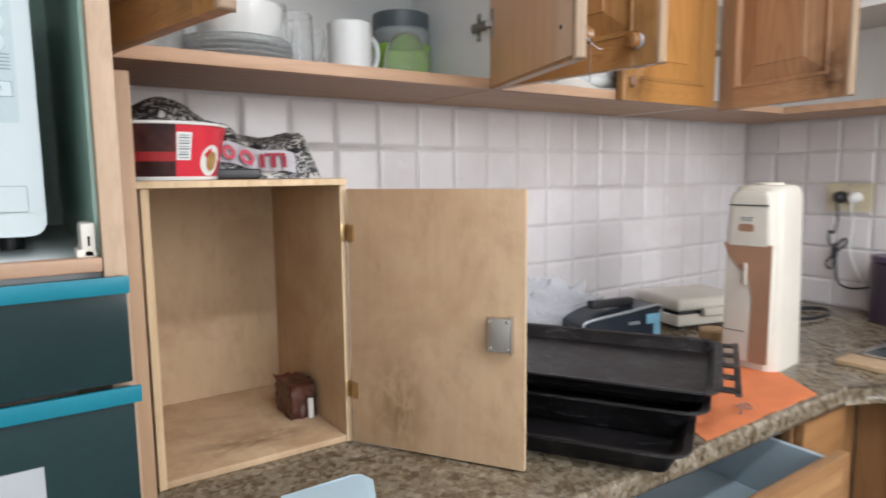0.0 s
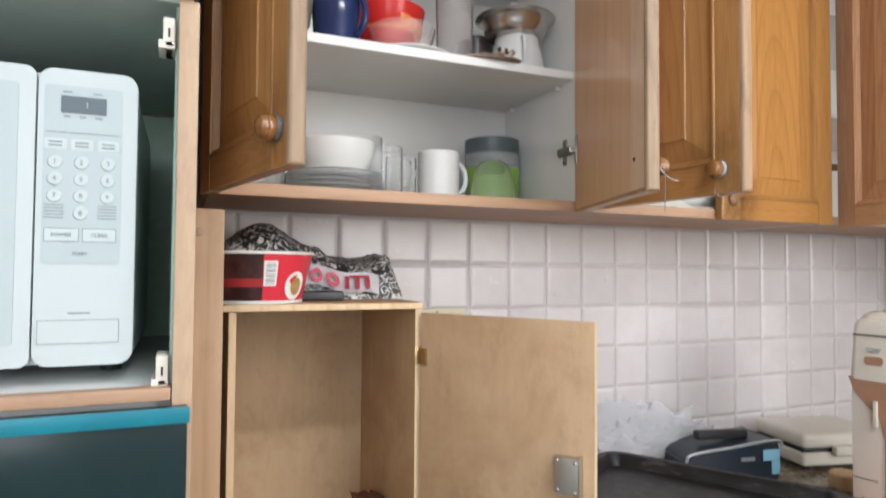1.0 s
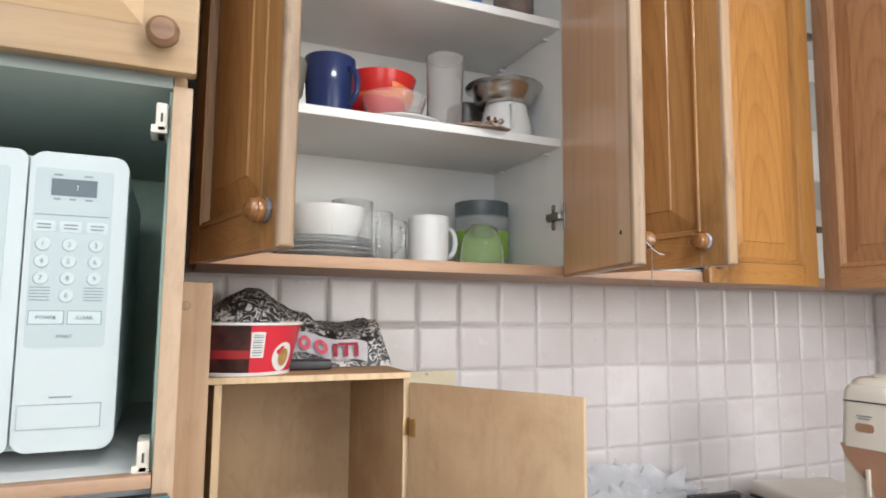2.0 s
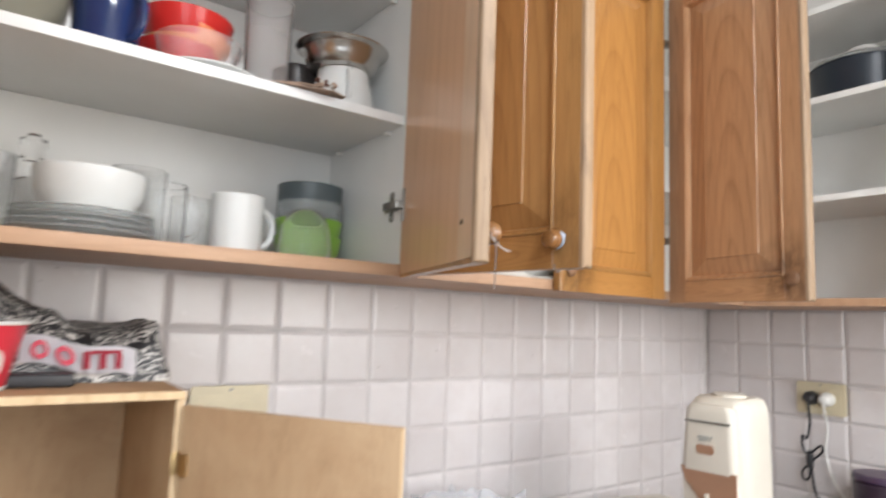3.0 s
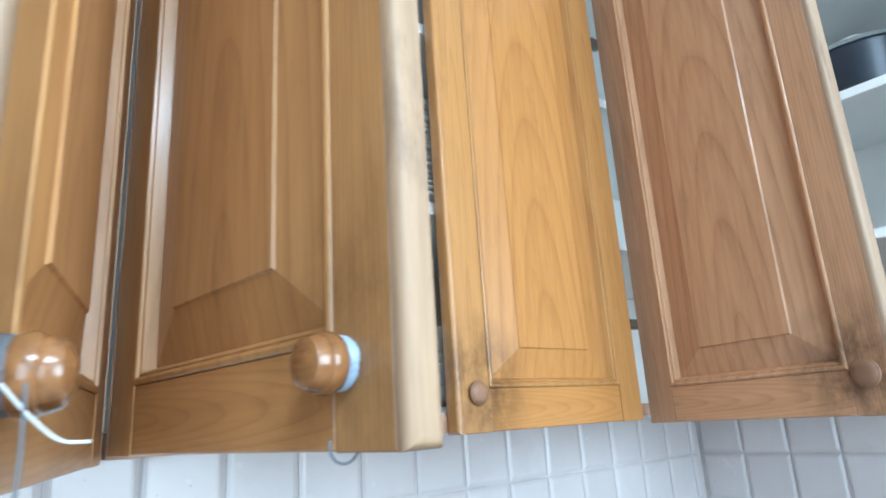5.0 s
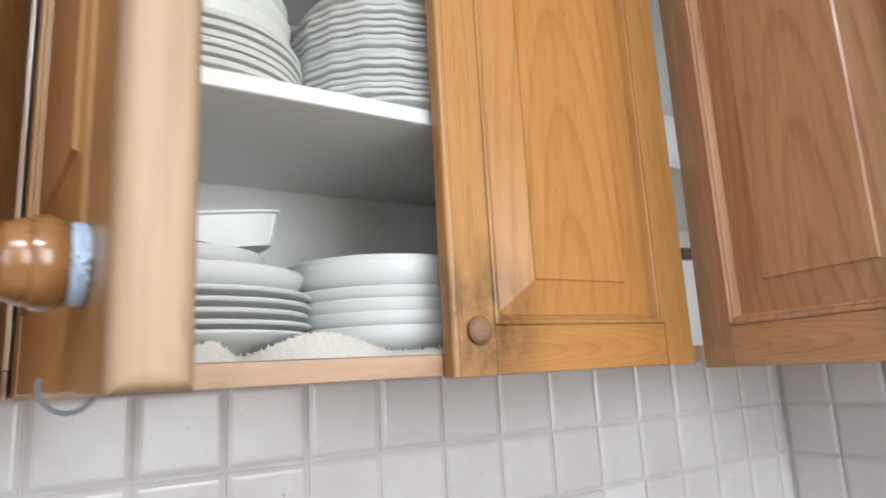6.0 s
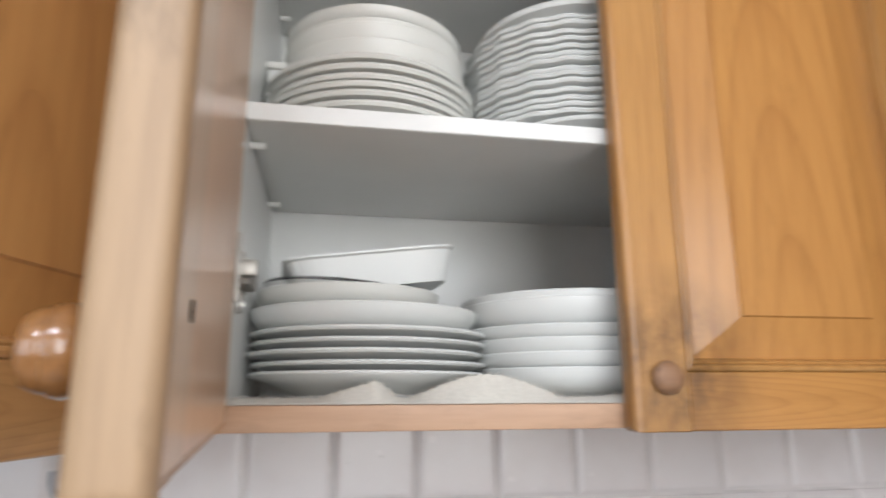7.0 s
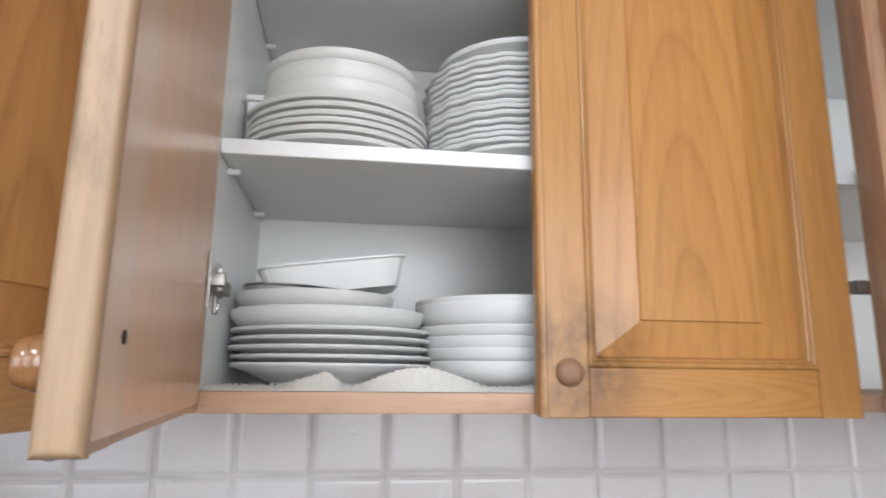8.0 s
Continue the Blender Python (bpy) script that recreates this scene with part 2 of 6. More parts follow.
GREY_LABEL = speckled("silver_sticker", (0.45, 0.46, 0.47), 0.4, 0.1, 30)
CERAMIC = speckled("white_porcelain", (0.71, 0.72, 0.70), 0.3, 0.05, 12)
CERAMIC_G = speckled("ivory_porcelain", (0.70, 0.70, 0.66), 0.34, 0.06, 12)
BLUE = mat("blue_glaze", (0.014, 0.03, 0.11), 0.14)
RED = mat("red_plastic", (0.62, 0.03, 0.025), 0.25)
ORANGE_P = mat("orange_plastic", (0.75, 0.19, 0.04), 0.3)
GREEN_P = mat("green_plastic", (0.25, 0.46, 0.06), 0.3)
GREY_P = mat("slate_plastic", (0.075, 0.095, 0.10), 0.4)
FROST = mat("frosted_plastic", (0.85, 0.89, 0.88), 0.25, Transmission_Weight=0.78, IOR=1.2)
GLASS = mat("clear_glass", (0.995, 1.0, 0.995), 0.02, Transmission_Weight=0.95, IOR=1.2)
FLUTED = mat("clear_fluted_plastic", (0.97, 0.96, 0.96), 0.06, Transmission_Weight=0.88, IOR=1.2)
PALE_GLASS = mat("thick_pale_glass", (0.97, 0.99, 0.985), 0.06, Transmission_Weight=0.78, IOR=1.18)
CLOUDY = mat("cloudy_plastic", (0.90, 0.88, 0.87), 0.14, Transmission_Weight=0.86, IOR=1.12)
STEEL = mat("stainless_steel", (0.55, 0.53, 0.50), 0.24, 1.0)
LOCK_STEEL = mat("zinc_plate", (0.55, 0.54, 0.51), 0.38, 1.0)
NICKEL = mat("nickel_hinge", (0.32, 0.30, 0.27), 0.45, 1.0)
BRASS = mat("dull_brass", (0.62, 0.46, 0.24), 0.4, 1.0)
OLIVE = speckled("olive_grey_glaze", (0.25, 0.24, 0.19), 0.3, 0.15, 30)
DARK_HOLE = mat("dark_gap", (0.02, 0.018, 0.015), 0.8)
BROWN_DARK = speckled("brown_leather", (0.10, 0.035, 0.02), 0.4, 0.3, 60)
BLACK_PLASTIC = mat("black_plastic", (0.02, 0.02, 0.022), 0.4)
WHITE_PLASTIC = mat("white_plastic", (0.75, 0.74, 0.70), 0.35)
PAPER = speckled("pale_blue_paper", (0.50, 0.66, 0.74), 0.7, 0.06, 10)
GREY_BLUE = speckled("grey_blue_liner", (0.42, 0.50, 0.54), 0.5, 0.1, 14)
DARK_BLUE = mat("dark_blue_plastic", (0.016, 0.024, 0.036), 0.32)
SILVER = mat("silver_trim", (0.60, 0.66, 0.70), 0.3, 0.8)
SKY_FILM = mat("light_blue_sticker", (0.25, 0.52, 0.68), 0.4)
FILM = mat("clear_wrinkled_film", (0.92, 0.93, 0.95), 0.12, Transmission_Weight=0.68, IOR=1.14)
WIRE = mat("grey_wire", (0.12, 0.125, 0.135), 0.5)
BLUE_WIRE = mat("pale_blue_wire", (0.42, 0.50, 0.62), 0.35)
STRING = mat("white_string", (0.55, 0.54, 0.52), 0.8)
CARD = speckled("brown_card", (0.36, 0.25, 0.18), 0.7, 0.4, 120)
INK = mat("grey_print", (0.20, 0.24, 0.25), 0.6)


def tile_material():
    m = mat("glazed_wall_tile", rough=0.16)
    v = coords(m, (1, 1, 1), 5.0)
    n = noise_of(m, v, 14, 4, 0.6)
    info = node(m, "ShaderNodeObjectInfo")
    tint = ramp(m, info.outputs["Random"], [(0.0, (0.66, 0.62, 0.61)), (1.0, (0.74, 0.70, 0.69))])
    c = mixc(m, ramp(m, n, [(0.4, (0, 0, 0)), (0.75, (0.5, 0.5, 0.5))]), tint, (0.62, 0.56, 0.54))
    speck = noise_of(m, v, 95, 2, 0.5)
    c = mixc(m, ramp(m, speck, [(0.76, (0, 0, 0)), (0.80, (0.55,) * 3)]), c, (0.22, 0.17, 0.14))
    link(m, c, base_of(m))
    r = node(m, "ShaderNodeMapRange", To_Min=0.12, To_Max=0.34)
    link(m, noise_of(m, v, 30, 3, 0.6), r.inputs[0])
    link(m, r.outputs[0], m.node_tree.nodes["Principled BSDF"].inputs["Roughness"])
    bump(m, noise_of(m, v, 22, 2, 0.5), 0.12, 0.002)
    return m


TILE = tile_material()


def granite_material():
    m = mat("brown_granite", rough=0.16)
    v = coords(m)
    vor = node(m, "ShaderNodeTexVoronoi", Scale=95.0)
    link(m, v, vor.inputs["Vector"])
    n = noise_of(m, v, 55, 6, 0.7, 1.0)
    n2 = noise_of(m, v, 9, 3, 0.6)
    c = ramp(m, n, [(0.32, (0.03, 0.025, 0.018)), (0.46, (0.13, 0.095, 0.055)), (0.55, (0.26, 0.21, 0.14)), (0.68, (0.42, 0.38, 0.30))])
    cells = ramp(m, vor.outputs["Color"], [(0.15, (0.05, 0.04, 0.03)), (0.5, (0.21, 0.165, 0.105)), (0.9, (0.38, 0.34, 0.27))])
    c = mixc(m, 0.5, c, cells)
    link(m, mixc(m, ramp(m, n2, [(0.4, (0, 0, 0)), (0.7, (0.4,) * 3)]), c, (0.12, 0.09, 0.055)), base_of(m))
    return m


GRANITE = granite_material()


def enamel_material():
    m = mat("black_enamel", rough=0.3, Specular_IOR_Level=0.35)
    v = coords(m)
    n = noise_of(m, v, 18, 6, 0.7, 0.8)
    streak = noise_of(m, coords(m, (1, 2.2, 6)), 16, 5, 0.7, 1.2)
    crumb = noise_of(m, v, 120, 3, 0.6)
    c = ramp(m, n, [(0.48, (0.009, 0.008, 0.0085)), (0.66, (0.020, 0.017, 0.018)), (0.80, (0.06, 0.055, 0.05))])
    c = mixc(m, ramp(m, streak, [(0.56, (0, 0, 0)), (0.76, (0.32,) * 3)]), c, (0.30, 0.28, 0.28))
    c = mixc(m, ramp(m, crumb, [(0.70, (0, 0, 0)), (0.76, (0.6,) * 3)]), c, (0.26, 0.15, 0.09))
    link(m, c, base_of(m))
    r = node(m, "ShaderNodeMapRange", To_Min=0.16, To_Max=0.6)
    link(m, n, r.inputs[0])
    link(m, r.outputs[0], m.node_tree.nodes["Principled BSDF"].inputs["Roughness"])
    bump(m, n, 0.25, 0.001)
    return m


ENAMEL = enamel_material()


def print_material():
    """Black cloth with pale scrolls."""
    m = mat("black_scroll_print", rough=0.45)
    v = coords(m)
    n = noise_of(m, v, 58, 1, 0.4, 1.8)
    n2 = noise_of(m, v, 34, 1, 0.4, 0.8)
    band = ramp(m, n, [(0.40, (0.012, 0.011, 0.012)), (0.43, (0.50, 0.47, 0.43)), (0.475, (0.50, 0.47, 0.43)), (0.505, (0.012, 0.011, 0.012))])
    blob = ramp(m, n2, [(0.66, (0, 0, 0)), (0.68, (1, 1, 1))])
    link(m, mixc(m, blob, band, (0.48, 0.45, 0.41)), base_of(m))
    bump(m, noise_of(m, v, 40, 3), 0.4, 0.002)
    return m


SCROLL = print_material()


def cloth_material(name, colour, scale=600):
    m = mat(name, rough=0.9)
    v = coords(m)
    n = noise_of(m, v, scale, 2)
    n2 = noise_of(m, v, 12, 4)
    c = ramp(m, n2, [(0.35, tuple(k * 0.8 for k in colour)), (0.65, colour)])
    link(m, mixc(m, 0.25, c, ramp(m, n, [(0.4, tuple(k * 0.6 for k in colour)), (0.6, colour)])), base_of(m))
    bump(m, n, 0.3, 0.0008)
    return m


ORANGE_CLOTH = cloth_material("orange_cloth", (0.80, 0.235, 0.085))
LACE = cloth_material("ivory_crochet", (0.64, 0.61, 0.55), 420)


# ---- mesh helpers ----
def part(name, bm, material, parent=None, label="", smooth=True):
    me = bpy.data.meshes.new(name)
    bmesh.ops.recalc_face_normals(bm, faces=bm.faces)
    bm.to_mesh(me)
    bm.free()
    me.materials.append(material)
    if smooth:
        for p in me.polygons:
            p.use_smooth = True
        me.set_sharp_from_angle(angle=radians(35))
    ob = new(name, me)
    if parent is not None:
        ob.parent = parent
    if label:
        ob["label"] = label
    return ob


def thing(name, label, category, group="", kind="", m=None):
    ob = tagged(new(name), label, category, group, kind)
    ob.empty_display_size = 0.05
    if m is not None:
        ob.matrix_world = m
    return ob


def box(x0, x1, y0, y1, z0, z1, bevel=0.0, segs=2, bm=None):
    own = bmesh.new()
    r = bmesh.ops.create_cube(own, size=1)
    for v in r["verts"]:
        v.co = Vector(((x0 + x1) / 2 + v.co.x * (x1 - x0), (y0 + y1) / 2 + v.co.y * (y1 - y0), (z0 + z1) / 2 + v.co.z * (z1 - z0)))
    if bevel:
        bmesh.ops.bevel(own, geom=list(own.edges), offset=bevel, segments=segs, affect="EDGES", profile=0.6)
    return merged(bm, own)


def bullnose(x_in, x_out, y0, y1, z0, z1, r, segs=4):
    """A board rounded along its outer end only."""
    bm = box(min(x_in, x_out), max(x_in, x_out), y0, y1, z0, z1)
    ends = [e for e in bm.edges if all(abs(v.co.x - x_out) < 1e-5 for v in e.verts)]
    bmesh.ops.bevel(bm, geom=ends, offset=r, segments=segs, affect="EDGES", profile=0.5)
    return bm


def merged(bm, own):
    if bm is None:
        return own
    me = bpy.data.meshes.new("tmp")
    own.to_mesh(me)
    own.free()
    bm.from_mesh(me)
    bpy.data.meshes.remove(me)
    return bm


def lathe(profile, segs=40, at=(0, 0, 0), wave=0.0, waves=0, bm=None):
    own = bmesh.new()
    rings = []
    for r, z in profile:
        if r < 1e-5:
            rings.append([own.verts.new((at[0], at[1], at[2] + z))])
        else:
            ring = []
            for i in range(segs):
                a = 2 * math.pi * i / segs
                rr = r * (1 + wave * math.cos(waves * a)) if waves else r
                ring.append(own.verts.new((at[0] + rr * math.cos(a), at[1] + rr * math.sin(a), at[2] + z)))
            rings.append(ring)
    for a, b in zip(rings, rings[1:]):
        for i in range(segs):
            j = (i + 1) % segs
            if len(a) == 1 and len(b) == 1:
                continue
            if len(a) == 1:
                own.faces.new((a[0], b[i], b[j]))
            elif len(b) == 1:
                own.faces.new((a[i], a[j], b[0]))
            else:
                own.faces.new((a[i], a[j], b[j], b[i]))
    return merged(bm, own)


def tube(points, radius, sides=8, bm=None, closed=False):
    own = bmesh.new()
    pts = [Vector(p) for p in points]
    rings, up = [], Vector((0.13, 0.21, 0.97))
    for i, p in enumerate(pts):
        a, b = pts[max(i - 1, 0)], pts[min(i + 1, len(pts) - 1)]
        d = (b - a).normalized()
        side = d.cross(up).normalized() if abs(d.dot(up)) < 0.98 else d.cross(Vector((1, 0, 0))).normalized()
        top = side.cross(d)
        rings.append([own.verts.new(p + radius * (math.cos(2 * math.pi * k / sides) * side + math.sin(2 * math.pi * k / sides) * top)) for k in range(sides)])
    for a, b in zip(rings, rings[1:]):
        for k in range(sides):
            own.faces.new((a[k], a[(k + 1) % sides], b[(k + 1) % sides], b[k]))
    own.faces.new(rings[0][::-1])
    own.faces.new(rings[-1])
    return merged(bm, own)


def curve_points(points, n=8):
    """A smooth line through the points."""
    p = [Vector(q) for q in points]
    p = [2 * p[0] - p[1]] + p + [2 * p[-1] - p[-2]]
    out = []
    for i in range(1, len(p) - 2):
        for k in range(n):
            t = k / n
            out.append(0.5 * (2 * p[i] + (p[i + 1] - p[i - 1]) * t + (2 * p[i - 1] - 5 * p[i] + 4 * p[i + 1] - p[i + 2]) * t * t + (3 * p[i] - p[i - 1] - 3 * p[i + 1] + p[i + 2]) * t ** 3))
    return out + [p[-2]]


def bowl_profile(r_base, r_rim, h, t=0.003, belly=0.0):
    mid = (r_base + r_rim) / 2 + belly
    return [(0, 0), (r_base, 0), (mid, h * 0.45), (r_rim, h - t * 0.4), (r_rim - t * 0.4, h), (r_rim - t, h - t * 0.4), (mid - t, h * 0.47), (r_base - t, t), (0, t)]


def plate_profile(r, h=0.018, t=0.004, foot=0.55):
    return [(0, 0.003), (r * foot * 0.9, 0.003), (r * foot * 0.92, 0), (r * foot, 0), (r * foot * 1.03, 0.004), (r * 0.8, h * 0.55), (r * 0.985, h - t), (r, h - t * 0.5), (r * 0.985, h), (r * 0.78, h * 0.55 + t), (r * foot, t + 0.003), (0, t + 0.002)]


def coupe_profile(r, h, t=0.005, foot=0.6):
    """A deep plate with a convex side and a thin upright rim."""
    f = r * foot
    side = [(f + (r - f) * math.sin(radians(k)) ** 0.9, 0.003 + (h - 0.003) * (1 - math.cos(radians(k)))) for k in (20, 40, 58, 74, 90)]
    back = [(x - t * 0.8, z + t * 0.35) for x, z in side[-2::-1]]
    return [(0, 0.003), (f * 0.9, 0.003), (f * 0.92, 0), (f, 0)] + side + [(r - 0.001, h + 0.0012), (r - 0.003, h + 0.0005)] + back + [(f * 0.9, 0.003 + t * 0.6), (0, 0.003 + t * 0.6)]


def slab(bm, drop):
    """Gives an open sheet a lower side, drop metres under it, and edges."""
    top = list(bm.faces)
    r = bmesh.ops.extrude_face_region(bm, geom=top, use_keep_orig=True)
    for v in r["geom"]:
        if isinstance(v, bmesh.types.BMVert):
            v.co.z -= drop
    return bm


def words(name, text, size, m, material, parent, label="", thick=0.0004):
    """Flat lettering with its left end at the pose m."""
    cu = bpy.data.curves.new(name, "FONT")
    cu.body, cu.size, cu.extrude, cu.resolution_u = text, size, thick, 2
    cu.align_x, cu.align_y = "CENTER", "CENTER"
    tmp = bpy.data.objects.new(name, cu)
    me = bpy.data.meshes.new_from_object(tmp)
    bpy.data.objects.remove(tmp)
    me.materials.clear()
    me.materials.append(material)
    ob = new(name, me)
    ob.parent = parent
    ob.matrix_basis = m
    if label:
        ob["label"] = label
    return ob


def oblong(x0, x1, z0, z1, y, t, r, segs=5):
    """An upright rounded plate facing -y, from y back to y + t."""
    bm = bmesh.new()
    pts = []
    for cx, cz, a0 in ((x1 - r, z1 - r, 0), (x0 + r, z1 - r, 90), (x0 + r, z0 + r, 180), (x1 - r, z0 + r, 270)):
        for k in range(segs + 1):
            a = radians(a0 + 90 * k / segs)
            pts.append((cx + r * math.cos(a), cz + r * math.sin(a)))
    front = [bm.verts.new((x, y, z)) for x, z in pts]
    back = [bm.verts.new((x, y + t, z)) for x, z in pts]
    bm.faces.new(front)
    bm.faces.new(back[::-1])
    for i in range(len(pts)):
        j = (i + 1) % len(pts)
        bm.faces.new((front[i], front[j], back[j], back[i]))
    return bm


# ---- the setting ----
WALL_B = 1.335      # face of the tiles on the right-hand wall
COUNTER = 0.917
CAB_Z, CAB_TOP, CAB_Y = 1.499, 2.235, -0.29
DOOR_H, DOOR_Z = 0.732, 1.4955


def structure(name, label, bm, material, category="wall"):
    return tagged(part(name, bm, material, None, "", False), label, category, "", "structure")


wall_north = structure("wall_north", "painted wall behind the tiles and cabinets", box(ROOM_L - 0.1, WALL_B + 0.2, 0.012, 0.15, -0.05, ROOM_TOP), PAINT)
wall_east = structure("wall_east", "painted wall behind the side tiles", box(WALL_B + 0.012, WALL_B + 0.15, ROOM_Y, 0.012, -0.05, ROOM_TOP), PAINT)
south = bmesh.new()
for a in ((ROOM_L, -1.72, -0.05, ROOM_TOP), (-1.72, -0.68, -0.05, 0.98), (-1.72, -0.68, 2.32, ROOM_TOP), (-0.68, -0.02, -0.05, ROOM_TOP), (-0.02, 1.12, -0.05, 1.18), (-0.02, 1.12, 2.26, ROOM_TOP), (1.12, WALL_B + 0.15, -0.05, ROOM_TOP)):
    box(a[0], a[1], ROOM_Y - 0.15, ROOM_Y, a[2], a[3], bm=south)
wall_south = structure("wall_south", "painted wall with two window openings behind the camera", south, PAINT)
wall_west = structure("wall_west", "painted wall at the closed end", box(ROOM_L - 0.15, ROOM_L, ROOM_Y - 0.15, 0.012, -0.05, ROOM_TOP), PAINT)
floor = structure("floor", "grey tiled kitchen floor", box(ROOM_L - 0.15, WALL_B + 0.15, ROOM_Y - 0.15, 0.15, -0.1, 0), FLOORING, "floor")
ceiling = structure("ceiling", "white painted ceiling", box(ROOM_L - 0.15, WALL_B + 0.15, ROOM_Y - 0.15, 0.15, ROOM_TOP, ROOM_TOP + 0.1), PAINT, "ceiling")
grout_n = part("grout", box(-0.70, WALL_B + 0.008, 0.004, 0.0118, COUNTER, 1.56), GROUT, wall_north, "grey recessed grout", False)
grout_e = part("grout", box(WALL_B + 0.004, WALL_B + 0.0118, -1.18, 0.004, COUNTER, 1.56), GROUT, wall_east, "grey recessed grout", False)

# ---- ceiling lamp ----
tube_lamp = thing("ceiling_lamp", "white tube lamp in a slim tray on the ceiling", "lamp", m=pose(TUBE_X, TUBE_Y, ROOM_TOP))
part("tray", box(-0.47, 0.47, -0.045, 0.045, -0.042, -0.0005, 0.004), speckled("lamp_enamel", (0.74, 0.74, 0.72), 0.4, 0.05, 20), tube_lamp)
tube_glow = mat("lit_tube", (0.9, 0.9, 0.9), 0.4, Emission_Color=(0.95, 0.97, 1.0, 1), Emission_Strength=3.0)
part("tube", tube([(-0.44, 0, -0.060), (0.44, 0, -0.060)], 0.013, 16), tube_glow, tube_lamp, "lit white glass tube")
for x in (-0.455, 0.455):
    part("end_holder", box(x - 0.012, x + 0.012, -0.016, 0.016, -0.078, -0.0425, 0.003), WHITE_PLASTIC, tube_lamp)

# ---- wall cabinets ----
CAB_DEPTH_BACK = -0.004


def cabinet(x0, x1, label, shelves):
    c = thing("wall_cabinet", label, "cabinet", "wall cabinets", m=pose(x0, 0, CAB_Z))
    w, h = x1 - x0, CAB_TOP - CAB_Z
    t, d = 0.016, CAB_Y
    part("side_panel", box(0, t, d, CAB_DEPTH_BACK, 0.0187, h), WHITE_BOARD, c)
    part("side_panel", box(w - t, w, d, CAB_DEPTH_BACK, 0.0187, h), WHITE_BOARD, c)
    part("back_panel", box(t, w - t, -0.012, CAB_DEPTH_BACK, 0.02, h - t), WHITE_BOARD, c)
    part("bottom_panel", box(0, w, d + 0.019, CAB_DEPTH_BACK, 0.001, 0.018), LIP_X, c, "pale wood bottom board")
    part("front_lip", box(0.0, w, d - 0.001, d + 0.018, -0.001, 0.0185, 0.0015), LIP_X, c, "bare pine edge strip")
    part("top_panel", box(t, w - t, d, CAB_DEPTH_BACK, h - t, h), WHITE_BOARD, c)
    for x in (0, w - t):
        part("edge_strip", box(x, x + t, d - 0.0014, d - 0.0002, 0.0190, h), INNER_Z, c, "varnished wood edge strip", False)
    for z in shelves:
        s = part("shelf", box(t + 0.001, w - t - 0.001, d + 0.006, -0.013, z - CAB_Z, z - CAB_Z + 0.016, 0.001), WHITE_BOARD, c)
        part("edge_band", box(t + 0.001, w - t - 0.001, d + 0.0045, d + 0.0058, z - CAB_Z + 0.0005, z - CAB_Z + 0.0155), WHITE_EDGE, s, "bright white edge band")
        for xx, yy in ((t + 0.006, d + 0.05), (w - t - 0.006, d + 0.05), (t + 0.006, -0.06), (w - t - 0.006, -0.06)):
            pin = lathe([(0, -0.006), (0.0035, -0.006), (0.0035, 0.006), (0, 0.006)], 10)
            bmesh.ops.rotate(pin, verts=pin.verts, matrix=Matrix.Rotation(radians(90), 3, "Y"))
            bmesh.ops.translate(pin, verts=pin.verts, vec=(xx, yy, z - CAB_Z - 0.0045))
            part("shelf_pin", pin, WHITE_PLASTIC, c)
    return c


def hinge_plate(cab, x, side, z):
    """A cross-shaped mounting plate on the inside of a side panel, with its arm and screws."""
    x0, x1 = (x, x + 0.0028) if side > 0 else (x - 0.0028, x)
    d = CAB_Y
    bm = box(x0, x1, d + 0.026, d + 0.036, z - 0.025, z + 0.025, 0.001)
    box(x0, x1, d + 0.0362, d + 0.052, z - 0.008, z + 0.008, 0.001, bm=bm)
    box(x0, x1, d + 0.010, d + 0.0258, z - 0.008, z + 0.008, 0.001, bm=bm)
    plate = part("hinge_plate", bm, NICKEL, cab, "cross-shaped nickel hinge plate")
    a0, a1 = (x1 + 0.0002, x1 + 0.010) if side > 0 else (x0 - 0.010, x0 - 0.0002)
    part("arm", box(a0, a1, d + 0.0, d + 0.042, z - 0.0065, z + 0.0065, 0.002), NICKEL, plate)
    for dz in (-0.018, 0.018):
        s0 = x1 + 0.0002 if side > 0 else x0 - 0.0016
        part("screw", box(s0, s0 + 0.0014, d + 0.028, d + 0.034, z + dz - 0.003, z + dz + 0.003, 0.0006), STEEL, plate)


cab_1 = cabinet(-0.660, -0.003, "open wall cabinet with white shelves of bowls, mugs and glasses", (1.748, 1.986))
cab_2 = cabinet(0.000, 0.662, "half-open wall cabinet with white shelves of stacked plates", (1.744, 1.986))
for z in (0.115, DOOR_H - 0.115):
    hinge_plate(cab_1, 0.657 - 0.0165, -1, z)
    hinge_plate(cab_2, 0.0165, 1, z)


